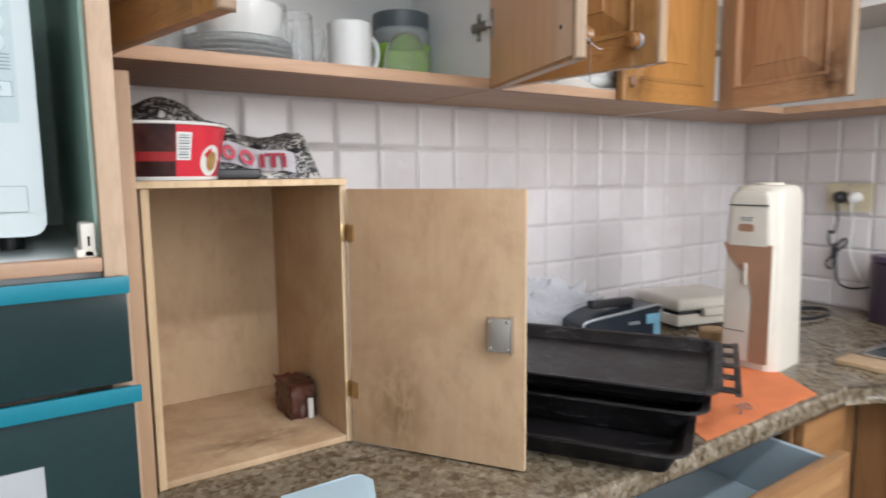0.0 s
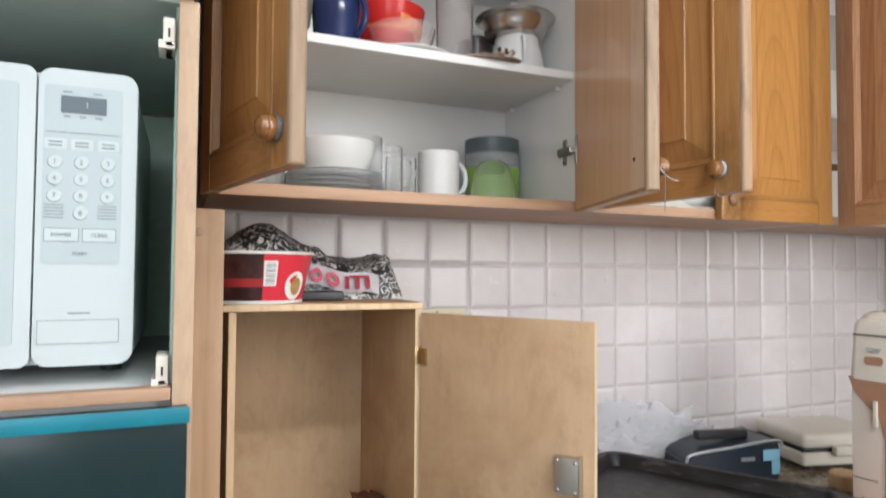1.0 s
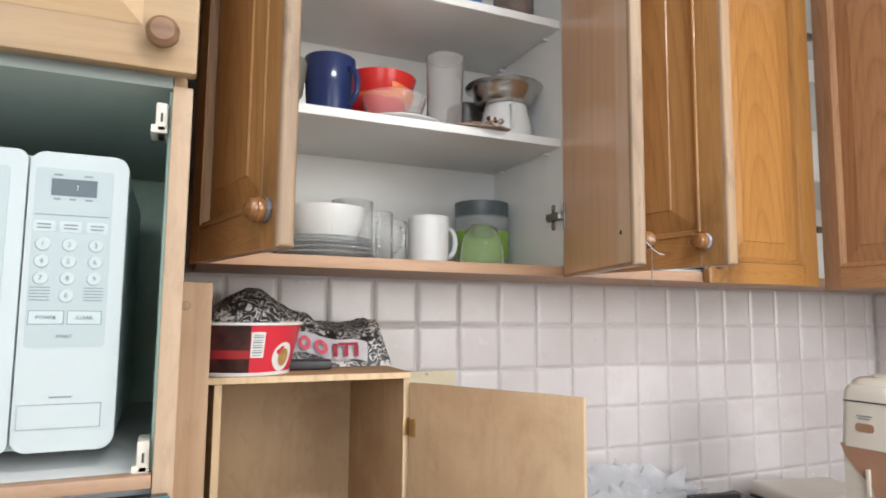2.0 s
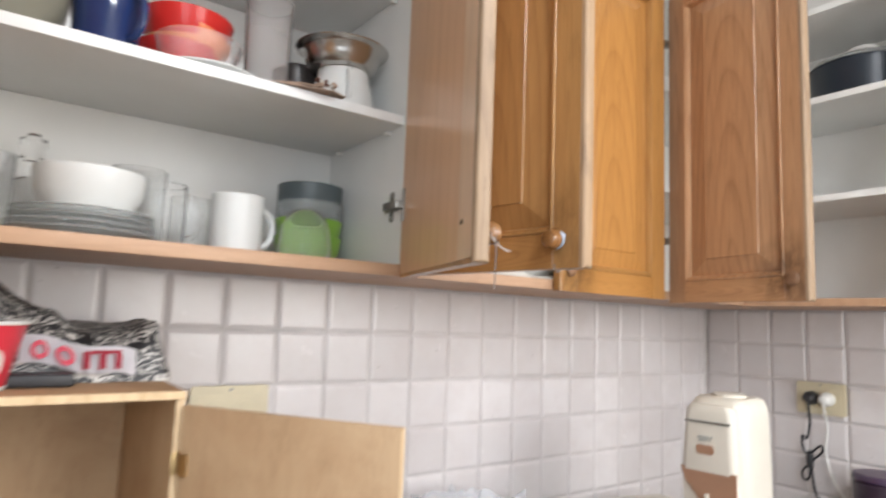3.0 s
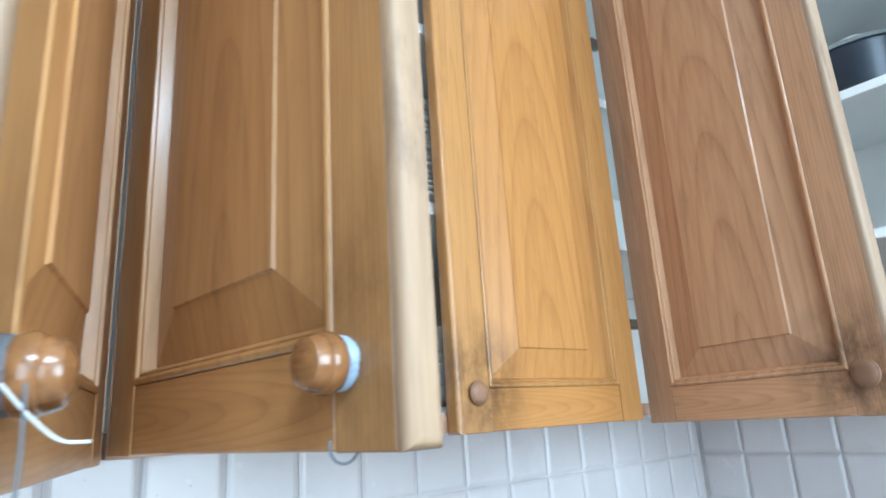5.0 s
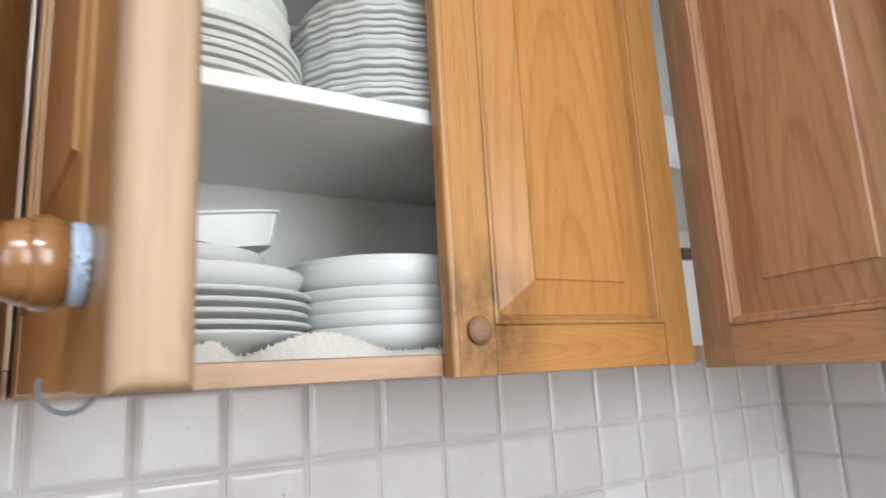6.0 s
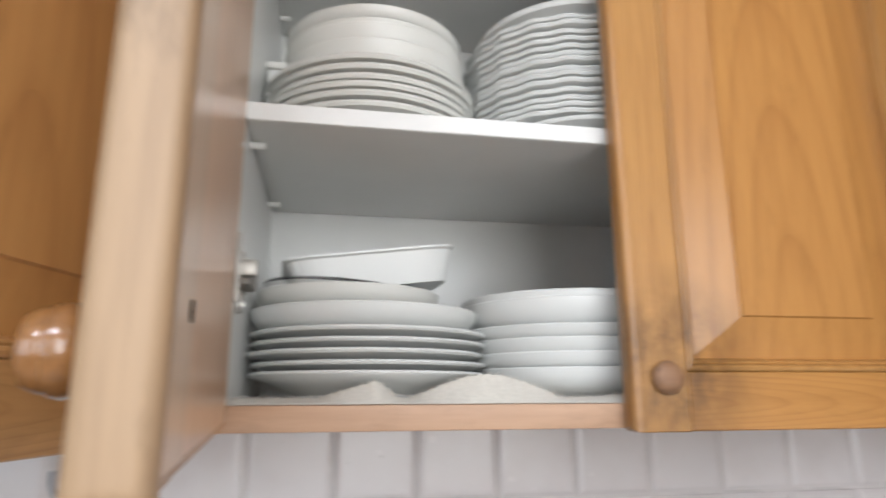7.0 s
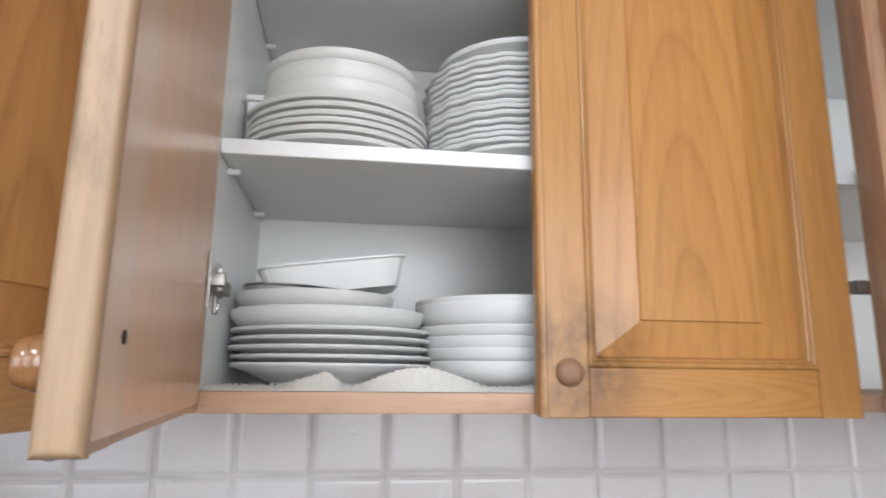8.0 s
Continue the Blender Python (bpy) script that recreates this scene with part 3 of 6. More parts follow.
def knob(parent, x, z, wound=False, dark=False, size=1.0):
    """A turned wooden knob on the outer face of a door."""
    k = lathe([(0, 0), (0.0115, 0), (0.0108, 0.003), (0.0150, 0.0055), (0.0168, 0.0100), (0.0160, 0.0125), (0.0146, 0.0132), (0.0150, 0.0145), (0.0128, 0.0185), (0.007, 0.0208), (0, 0.0212)], 32)
    bmesh.ops.scale(k, verts=k.verts, vec=(size, size, size * (0.5 if dark else 1.35)))
    bmesh.ops.rotate(k, verts=k.verts, matrix=Matrix.Rotation(radians(90), 3, "X"))
    bmesh.ops.translate(k, verts=k.verts, vec=(x, -0.0178, z))
    ob = part("knob", k, KNOB_DARK if dark else KNOB_WOOD, parent, "turned dark greasy wooden knob" if dark else "turned glossy wooden knob")
    if wound:
        r, tint, label = (0.0140, WIRE, "dark wire wound round the knob") if wound == "dark" else (0.0132, BLUE_WIRE, "pale blue wire wound round the knob")
        turns = 260 if wound == "dark" else 180
        pts = [(x + (r + 0.0008 * math.sin(a * 0.9)) * size * math.cos(a * 0.25), -0.0192 - 0.00006 * a * 0.25, z + r * size * math.sin(a * 0.25)) for a in range(0, turns)]
        part("tie_wire", tube(pts, 0.0013, 6), tint, ob, label)
    return ob


def hinge_on(parent, x, z, side):
    """A concealed cabinet hinge at the inner face, arm towards the cabinet side."""
    bm = box(x - 0.004, x + 0.004, 0.0022, 0.005, z - 0.026, z + 0.026, 0.001)
    box(x - 0.011 if side < 0 else x - 0.002, x + 0.002 if side < 0 else x + 0.011, 0.004, 0.017, z - 0.006, z + 0.006, 0.002, bm=bm)
    return part("hinge", bm, NICKEL, parent, "nickel cabinet hinge")


def ring_frame(bm, x0, x1, z0, z1, xi0, xi1, zi0, zi1, y_out, y_in):
    """Four sloping faces from an outer rectangle to an inner one."""
    o = [bm.verts.new((x, y_out, z)) for x, z in ((x0, z0), (x1, z0), (x1, z1), (x0, z1))]
    i = [bm.verts.new((x, y_in, z)) for x, z in ((xi0, zi0), (xi1, zi0), (xi1, zi1), (xi0, zi1))]
    for k in range(4):
        j = (k + 1) % 4
        bm.faces.new((o[k], o[j], i[j], i[k]))
    return i


def panel_door(w, h, hinge_left, m, label, group="cabinet doors", wound=False, edge=None, knob_in=0.028, knob_z=0.042, has_knob=True, hinges=True, dark_knob=False, knob_size=0.88, mz=VARNISH_Z, mx=VARNISH_X):
    """A raised-panel door; the hinge edge is the origin, the outer face looks to -y."""
    d = thing("cabinet_door", label, "door", group, m=m)
    s, t = 0.047, 0.018
    x0, x1 = (0.0, w) if hinge_left else (-w, 0.0)
    free, step = (x1, -1) if hinge_left else (x0, 1)
    part("stile", box(min(free + step * 0.006, free + step * s), max(free + step * 0.006, free + step * s), -t, 0, 0, h, 0.0008, 1), mz, d)
    hung = x0 + x1 - free
    part("stile", bullnose(hung - step * s, hung, -t, 0, 0, h, 0.004), mz, d)
    for a, b in ((0.0005, s), (h - s, h - 0.0005)):
        part("rail", box(x0 + s + 0.0002, x1 - s - 0.0002, -t + 0.0004, 0, a, b, 0.001, 1), mx, d)
    # stepped moulding inside the frame, then the fielded panel
    bm = bmesh.new()
    levels = ((0.000, -t + 0.0004), (0.001, -t - 0.0008), (0.0030, -t - 0.0014), (0.0048, -t - 0.0008), (0.0056, -t + 0.0018), (0.0068, -t + 0.0010), (0.0082, -t + 0.0016), (0.0096, -t + 0.0060), (0.0110, -t + 0.0107))
    for (a, ya), (b, yb) in zip(levels, levels[1:]):
        ring_frame(bm, x0 + s + a, x1 - s - a, s + a, h - s - a, x0 + s + b, x1 - s - b, s + b, h - s - b, ya, yb)
    part("moulding", bm, mz, d, "", False)
    bm = bmesh.new()
    a, b = s + 0.0108, s + 0.0450
    bx = b + 0.010
    ring_frame(bm, x0 + a, x1 - a, a, h - a, x0 + bx, x1 - bx, b, h - b, -t + 0.0108, -t + 0.0032)
    inner = ring_frame(bm, x0 + bx, x1 - bx, b, h - b, x0 + bx + 0.0015, x1 - bx - 0.0015, b + 0.0015, h - b - 0.0015, -t + 0.0032, -t + 0.0012)
    bm.faces.new(inner)
    part("raised_panel", bm, mz, d, "", False)
    part("back_panel", box(x0 + s - 0.004, x1 - s + 0.004, -0.006, -0.0012, s - 0.004, h - s + 0.004), INNER_Z, d, "smooth varnished inner panel", False)
    # inner skin and worn free edge
    part("inner_face", box(x0 + 0.006, x1 - 0.006, 0.0002, 0.0012, 0.006, h - 0.006), INNER_Z, d, "smooth varnished inner face", False)
    part("inner_stile", box(min(free + step * 0.0062, free + step * 0.052), max(free + step * 0.0062, free + step * 0.052), 0.0013, 0.0021, 0.006, h - 0.006), INNER_PALE, d, "paler inner stile", False)
    part("worn_edge", bullnose(free + step * 0.0058, free - step * 0.0016, -t - 0.0002, 0.0023, 0.0, h, 0.0055, 4), edge or EDGE_Z, d, "rounded free edge" if edge else "worn pale rounded edge")
    if has_knob:
        knob(d, (w - knob_in) * (1 if hinge_left else -1), knob_z, wound, dark_knob, knob_size)
    if hinges:
        for z in (0.115, h - 0.115):
            hinge_on(d, 0.02 if hinge_left else -0.02, z, -1 if hinge_left else 1)
    # small screw hole on the inner face
    hole = lathe([(0, 0), (0.0035, 0), (0.0035, 0.0006), (0, 0.0006)], 10)
    bmesh.ops.rotate(hole, verts=hole.verts, matrix=Matrix.Rotation(radians(-90), 3, "X"))
    bmesh.ops.translate(hole, verts=hole.verts, vec=((w - 0.040) * (1 if hinge_left else -1), 0.0022, knob_z + 0.012))
    part("screw_hole", hole, DARK_HOLE, d)
    return d


door_0 = panel_door(0.330, DOOR_H, True, pose(-0.657, CAB_Y - 0.003, DOOR_Z, 0, 0, -76.5), "open varnished raised-panel door with wire on its knob", wound="dark")
door_1 = panel_door(0.328, DOOR_H, False, pose(-0.022, CAB_Y - 0.003, DOOR_Z, 0, 0, 72.4), "open varnished door, its knob tied with wire", wound="dark", knob_size=0.84, knob_z=0.038)
door_2 = panel_door(0.332, DOOR_H, True, pose(0.017, CAB_Y - 0.003, DOOR_Z + 0.0055, 0, 0, -84.2), "open varnished door of the plate cabinet, worn edge", wound="blue", knob_size=0.82, knob_in=0.039, knob_z=0.037)
door_3 = panel_door(0.333, DOOR_H, False, pose(0.660, CAB_Y - 0.003, DOOR_Z), "closed varnished raised-panel door with a stained corner", dark_knob=True, knob_size=0.78, edge=AMBER_DIM_Z, mz=AMBER_DIM_Z, mx=AMBER_DIM_X)
door_4 = panel_door(0.335, DOOR_H, True, pose(0.709, CAB_Y - 0.012, DOOR_Z - 0.006, 0, 0, -102), "open varnished door of the corner cabinet, stained knob", dark_knob=True, mz=ROSY_LIT_Z, mx=ROSY_LIT_X)

# corner cabinet: open along both walls
corner = thing("corner_cabinet", "open white corner cabinet with two shelves", "cabinet", "wall cabinets", m=pose(0.664, 0, CAB_Z))
CX, CW, H = 0.664, WALL_B - 0.664, CAB_TOP - CAB_Z
BX = 1.035 - CX     # front of the stretch along the right-hand wall
part("side_panel", box(0.0, 0.012, CAB_Y + 0.006, -0.004, 0.001, H), WHITE_BOARD, corner)
part("back_panel", box(0.012, CW - 0.004, -0.012, -0.004, 0.02, H - 0.016), WHITE_BOARD, corner)
part("back_panel", box(CW - 0.012, CW - 0.004, -0.94, -0.0125, 0.02, H - 0.016), WHITE_BOARD, corner)
for z0, z1, nm, mt in ((0.001, 0.018, "bottom_panel", LIP_X), (H - 0.016, H, "top_panel", WHITE_BOARD)):
    bm = box(0.012, CW - 0.0125, CAB_Y + 0.006, -0.0125, z0, z1)
    box(BX, CW - 0.0125, -0.94, CAB_Y + 0.0055, z0, z1, bm=bm)
    part(nm, bm, mt, corner)
for z in (1.748, 1.992):
    bm = box(0.012, CW - 0.0125, CAB_Y + 0.006, -0.0125, z - CAB_Z, z - CAB_Z + 0.016)
    box(BX + 0.004, CW - 0.0125, -0.94, CAB_Y + 0.0055, z - CAB_Z, z - CAB_Z + 0.016, bm=bm)
    s = part("shelf", bm, WHITE_BOARD, corner)
    part("edge_band", box(BX + 0.0025, BX + 0.0038, -0.94, CAB_Y + 0.0, z - CAB_Z + 0.0005, z - CAB_Z + 0.0155), WHITE_EDGE, s, "bright white edge band")
part("side_panel", box(BX, CW - 0.0125, -0.956, -0.9405, 0.001, H), WHITE_BOARD, corner)
part("front_lip", box(BX - 0.001, BX + 0.0, -0.95, CAB_Y, 0.0, 0.0185), LIP_X, corner, "bare pine edge strip")
stile = part("divider", box(BX - 0.004, BX + 0.018, -0.72, -0.655, 0.001, H, 0.002), speckled("pale_grey_laminate", (0.60, 0.55, 0.52), 0.45, 0.1, 20), corner, "pale grey stile")
for z in (0.14, 0.37, 0.60):
    part("hinge", box(BX + 0.019, BX + 0.03, -0.652, -0.63, z - 0.01, z + 0.012, 0.003), LOCK_STEEL, corner, "nickel cabinet hinge")
for z in (0.13, 0.60):
    part("hinge", box(0.014, 0.038, CAB_Y - 0.010, CAB_Y + 0.004, z - 0.006, z + 0.008, 0.002), NICKEL, corner, "nickel cabinet hinge")

# ---- tall cupboard with the microwave niche ----
TX0, TX1, TY = -1.31, -0.684, -0.592
tall = thing("tall_cupboard", "tall pine cupboard with a dark green microwave niche", "cupboard", m=pose(0, 0, 0))
part("side_panel", box(TX0, TX0 + 0.018, TY + 0.02, -0.004, 0.0, 2.3), PLY_Z, tall)
part("side_panel", box(-0.703, -0.690, TY + 0.02, -0.004, 0.0, 2.3), PLY_Z, tall)
part("niche_lining", box(-0.7065, -0.7035, TY + 0.022, -0.03, 1.268, 1.66), GREEN_WALL, tall, "dark green painted lining")
part("niche_lining", box(TX0 + 0.019, -0.7075, -0.034, -0.03, 1.268, 1.66), GREEN_WALL, tall, "dark green painted lining")
part("niche_floor", box(TX0 + 0.019, -0.7037, TY + 0.022, -0.035, 1.246, 1.266, 0.002), WHITE_EDGE, tall, "white niche shelf")
part("niche_ceiling", box(TX0 + 0.019, -0.7037, TY + 0.022, -0.035, 1.664, 1.682), NICHE_TOP, tall, "grey niche ceiling")
part("stile", box(-0.7035, TX1, TY, TY + 0.019, 0.0, 1.660, 0.002), POST_Z, tall, "bare pine front post")
part("stile", box(TX0, TX0 + 0.03, TY, TY + 0.019, 0.0, 1.660, 0.002), POST_Z, tall, "bare pine front post")
part("rail", box(TX0 + 0.031, -0.7042, TY, TY + 0.019, 1.2565, 1.2695, 0.002), LIP_X, tall, "bare pine front rail")
PALE_X = wood("pale_pine_door", (0.33, 0.20, 0.09), (0.48, 0.325, 0.17), "x", 0.4, 0.3, 0.1)
up = part("upper_door", box(TX0 + 0.01, TX1 + 0.002, TY - 0.020, TY - 0.001, 1.668, 2.29, 0.004), PALE_X, tall, "pale wooden upper door")
bm = bmesh.new()
i = ring_frame(bm, TX0 + 0.06, TX1 - 0.05, 1.71, 2.24, TX0 + 0.085, TX1 - 0.075, 1.735, 2.215, TY - 0.0205, TY - 0.030)
bm.faces.new(i)
part("raised_panel", bm, PALE_X, up, "", False)
k = lathe([(0, 0), (0.009, 0), (0.0075, 0.008), (0.015, 0.014), (0.0155, 0.021), (0.011, 0.027), (0, 0.029)], 24)
bmesh.ops.rotate(k, verts=k.verts, matrix=Matrix.Rotation(radians(90), 3, "X"))
bmesh.ops.translate(k, verts=k.verts, vec=(-0.715, TY - 0.0195, 1.70))
part("knob", k, KNOB_DARK, up, "dark wooden knob")
for z in (1.2675, 1.612):
    bm = box(-0.719, -0.7067, TY + 0.012, TY + 0.05, z, z + 0.033, 0.003)
    box(-0.723, -0.7067, TY + 0.012, TY + 0.05, z, z + 0.009, 0.002, bm=bm)
    br = part("corner_bracket", bm, CREAM, tall, "yellowed plastic bracket")
    part("slot", box(-0.7138, -0.7118, TY + 0.0112, TY + 0.0119, z + 0.012, z + 0.021), DARK_HOLE, br)

post = thing("filler_post", "bare pine filler post standing on the counter", "post")
part("board", box(-0.6895, -0.645, -0.402, -0.380, COUNTER, 1.4655, 0.002), POST_Z, post)
sc = lathe([(0, 0), (0.006, 0.0002), (0.005, 0.003), (0, 0.0042)], 16)
bmesh.ops.rotate(sc, verts=sc.verts, matrix=Matrix.Rotation(radians(90), 3, "X"))
bmesh.ops.translate(sc, verts=sc.verts, vec=(-0.677, -0.4015, 1.435))
part("screw_cap", sc, EDGE_Z, post, "tan screw cap")

oven = thing("built_in_oven", "black built-in oven fronts edged with teal protective film", "oven")
part("control_panel", box(TX0 + 0.012, -0.6885, TY - 0.020, TY - 0.001, 1.156, 1.2525, 0.002), BLACK_GLASS, oven)
part("door", box(TX0 + 0.012, -0.6885, TY - 0.020, TY - 0.001, 0.62, 1.1485, 0.002), BLACK_GLASS, oven)
for z0, z1, dx in ((1.239, 1.2545, 0.0), (1.138, 1.1535, 0.004)):
    bm = box(TX0 + 0.012, -0.6865 + dx, TY - 0.0255, TY - 0.0205, z0, z1, 0.001)
    for v in bm.verts:
        v.co.z += 0.0012 * noise.noise(Vector((v.co.x * 30, 3, 1)))
        v.co.y += 0.001 * noise.noise(Vector((v.co.x * 40, 7, v.co.z * 90)))
    part("film_strip", bm, TAPE, oven, "teal peeling protective film")
bm = box(-0.8, -0.762, TY - 0.0213, TY - 0.0203, 1.06, 1.095, 0.0)
part("sticker", bm, GREY_LABEL, oven, "silver-grey sticker")

# ---- microwave ----
mw = thing("microwave_oven", "white microwave oven with a keypad in the green niche", "microwave", m=pose(0, 0, 0))
MX0, MX1, MY, MZ0, MZ1 = -1.20, -0.7425, -0.540, 1.288, 1.590
part("case", box(MX0 + 0.004, MX1 - 0.004, MY + 0.012, -0.16, MZ0, MZ1 - 0.002, 0.006), MICRO, mw)
part("door", oblong(MX0, -0.8345, MZ0, MZ1, MY, 0.022, 0.010), MICRO, mw)
part("door_window", oblong(MX0 + 0.03, -0.849, MZ0 + 0.022, MZ1 - 0.018, MY - 0.0012, 0.003, 0.004), MICRO_PANEL, mw, "pale door window")
con = part("control_panel", oblong(-0.8325, MX1, MZ0, MZ1, MY, 0.022, 0.014), MICRO, mw)
part("keypad", oblong(-0.827, -0.7565, 1.391, 1.573, MY - 0.0008, 0.002, 0.003), MICRO_PANEL, con, "pale grey keypad sheet")
part("display", oblong(-0.8125, -0.7715, 1.545, 1.5625, MY - 0.0016, 0.002, 0.0008), DISPLAY, con, "dark clock display")
KX = (-0.8165, -0.793, -0.769)
UPRIGHT = Matrix.Rotation(radians(90), 4, "X")


def sign(text, x, z, size, parent, dy=0.0022, material=None):
    words("lettering", text, size, Matrix.Translation((x, MY - dy, z)) @ UPRIGHT, material or INK, parent)


for n in range(10):
    x, z = (KX[(n - 1) % 3], 1.4945 - 0.0172 * ((n - 1) // 3)) if n else (KX[1], 1.4425)
    key = lathe([(0, 0), (0.0072, 0), (0.0072, 0.0005), (0.0058, 0.0016), (0, 0.0018)], 20)
    bmesh.ops.rotate(key, verts=key.verts, matrix=Matrix.Rotation(radians(90), 3, "X"))
    bmesh.ops.translate(key, verts=key.verts, vec=(x, MY - 0.0008, z))
    key = part("key", key, MICRO_KEY, con, "round white key")
    sign(str(n), x, z, 0.007, key, 0.0029)
for x in KX:
    k = part("key", oblong(x - 0.0098, x + 0.0098, 1.5075, 1.5185, MY - 0.0014, 0.001, 0.002), MICRO_KEY, con, "pale oblong key")
    for dz in (0.0018, -0.0018):
        part("print_bar", box(x - 0.006, x + 0.006, MY - 0.0019, MY - 0.0015, 1.513 + dz - 0.0007, 1.513 + dz + 0.0007), INK, k)
part("print_line", box(-0.825, -0.759, MY - 0.0013, MY - 0.0009, 1.5245, 1.5252), INK, con)
for x in (-0.8165, -0.769):
    for i in range(5):
        part("print_bar", box(x - 0.0088, x + 0.0088, MY - 0.0013, MY - 0.0009, 1.4375 + i * 0.0032, 1.4384 + i * 0.0032), INK, con)
for x, text in ((-0.8093, "POWER"), (-0.7755, "CLEAR")):
    bm = oblong(x - 0.0155, x + 0.0155, 1.4135, 1.4275, MY - 0.0012, 0.001, 0.0008)
    k = part("key", bm, INK, con, "white key with a dark outline")
    part("face", oblong(x - 0.0148, x + 0.0148, 1.4142, 1.4268, MY - 0.0017, 0.001, 0.0006), MICRO_KEY, k)
    sign(text, x, 1.4205, 0.0052, k, 0.0021)
sign("START", -0.7925, 1.4015, 0.0048, con, 0.0013)
for x0, x1, z in ((-0.811, -0.803, 1.5665), (-0.784, -0.776, 1.5665), (-0.810, -0.804, 1.5415), (-0.796, -0.790, 1.5415), (-0.782, -0.775, 1.5415)):
    part("print_bar", box(x0, x1, MY - 0.0013, MY - 0.0009, z - 0.0009, z + 0.0009), INK, con)
sign(":", -0.789, 1.5545, 0.010, con, 0.0024, WHITE_PLASTIC)
k = part("door_button", oblong(-0.8285, -0.7555, 1.3105, 1.3345, MY - 0.0010, 0.001, 0.001), INK, con, "wide button with a dark outline")
part("face", oblong(-0.8279, -0.7561, 1.3111, 1.3339, MY - 0.0016, 0.001, 0.0008), MICRO, k)
part("print_bar", box(-0.802, -0.782, MY - 0.0006, MY - 0.0002, 1.3405, 1.342), INK, con)
for x in (MX0 + 0.04, MX1 - 0.03):
    for y in (-0.42, -0.2):
        part("foot", lathe([(0, 0), (0.012, 0), (0.012, 0.0235), (0, 0.0235)], 16, (x, y, 1.266)), BLACK_PLASTIC, mw)

# ---- counter and base cabinets ----
CY = -0.685
bm = bmesh.new()
CBX = 0.665
outline = [(-0.6835, CY), (0.56, CY), (0.60, CY - 0.006), (0.635, CY - 0.02), (0.655, CY - 0.045), (CBX, CY - 0.08), (CBX, -1.6), (WALL_B + 0.003, -1.6), (WALL_B + 0.003, 0.003), (-0.6835, 0.003)]
lo = [bm.verts.new((x, y, COUNTER - 0.038)) for x, y in outline]
hi = [bm.verts.new((x, y, COUNTER)) for x, y in outline]
bm.faces.new(hi)
bm.faces.new(lo[::-1])
for a in range(len(outline)):
    b = (a + 1) % len(outline)
    bm.faces.new((lo[a], lo[b], hi[b], hi[a]))
front = [e for e in bm.edges if all(v.co.y < CY + 0.001 or (v.co.x < CBX + 0.001 and v.co.y < -0.6) for v in e.verts) and abs(e.verts[0].co.z - e.verts[1].co.z) < 0.001]
bmesh.ops.bevel(bm, geom=front, offset=0.012, segments=4, affect="EDGES", profile=0.5)
worktop = tagged(part("worktop", bm, GRANITE), "polished speckled brown granite worktop with a rounded edge", "worktop", "", "structure")

base = thing("base_cabinet", "varnished wooden base cabinet with one drawer pulled open", "cabinet", "base cabinets")
BY = -0.650
part("side_panel", box(-0.66, -0.645, BY + 0.02, -0.02, 0.1, 0.8785), BASE_Z, base)
part("side_panel", box(0.60, 0.615, BY + 0.02, -0.02, 0.1, 0.8785), BASE_Z, base)
part("face_frame", box(0.425, 0.66, BY, BY + 0.019, 0.1, 0.8785, 0.002), BASE_Z, base)
part("face_frame", box(-0.66, -0.16, BY, BY + 0.019, 0.1, 0.8785, 0.002), BASE_Z, base)
part("drawer_front", box(0.435, 0.60, BY - 0.020, BY - 0.001, 0.70, 0.865, 0.004), BASE_X, base)
part("door_panel", box(-0.14, 0.41, BY - 0.020, BY - 0.001, 0.12, 0.69, 0.004), BASE_Z, base)
part("plinth", box(-0.66, 0.62, BY + 0.05, BY + 0.07, 0.0, 0.1), BASE_X, base)
dr = part("drawer", box(-0.15, 0.40, -0.765, -0.745, 0.715, 0.855, 0.004), BASE_X, base, "pulled-out wooden drawer front")
part("drawer_bottom", box(-0.125, 0.375, -0.7445, -0.30, 0.725, 0.735), GREY_BLUE, dr, "grey-blue drawer lining", False)
for x in (-0.125, 0.363):
    part("drawer_side", box(x, x + 0.012, -0.7445, -0.30, 0.7355, 0.845, 0.001), GREY_BLUE, dr, "grey-blue drawer side", False)
bm = bmesh.new()
i = ring_frame(bm, -0.125, 0.375, 0.735, 0.835, -0.10, 0.35, 0.755, 0.815, -0.7655, -0.773)
bm.faces.new(i)
part("raised_panel", bm, BASE_X, dr, "", False)

base_e = thing("base_cabinet", "varnished wooden base cabinet under the side worktop", "cabinet", "base cabinets")
part("face_frame", box(0.70, 0.72, -1.6, BY - 0.002, 0.1, 0.8785, 0.002), BASE_Z, base_e)
part("corner_post", box(0.661, 0.6995, BY + 0.001, BY + 0.02, 0.1, 0.8785, 0.002), BASE_Z, base_e)
part("door_panel", box(0.682, 0.699, -1.12, CY - 0.05, 0.12, 0.865, 0.004), BASE_Z, base_e)
bm = bmesh.new()
o = [bm.verts.new((0.6815, y, z)) for y, z in ((-1.07, 0.17), (CY - 0.10, 0.17), (CY - 0.10, 0.815), (-1.07, 0.815))]
q = [bm.verts.new((0.674, y, z)) for y, z in ((-1.04, 0.20), (CY - 0.13, 0.20), (CY - 0.13, 0.785), (-1.04, 0.785))]
for a in range(4):
    bm.faces.new((o[a], o[(a + 1) % 4], q[(a + 1) % 4], q[a]))
bm.faces.new(q)
part("raised_panel", bm, BASE_Z, base_e, "", False)
part("plinth", box(0.75, 0.77, -1.6, -0.75, 0.0, 0.1), BASE_X, base_e)

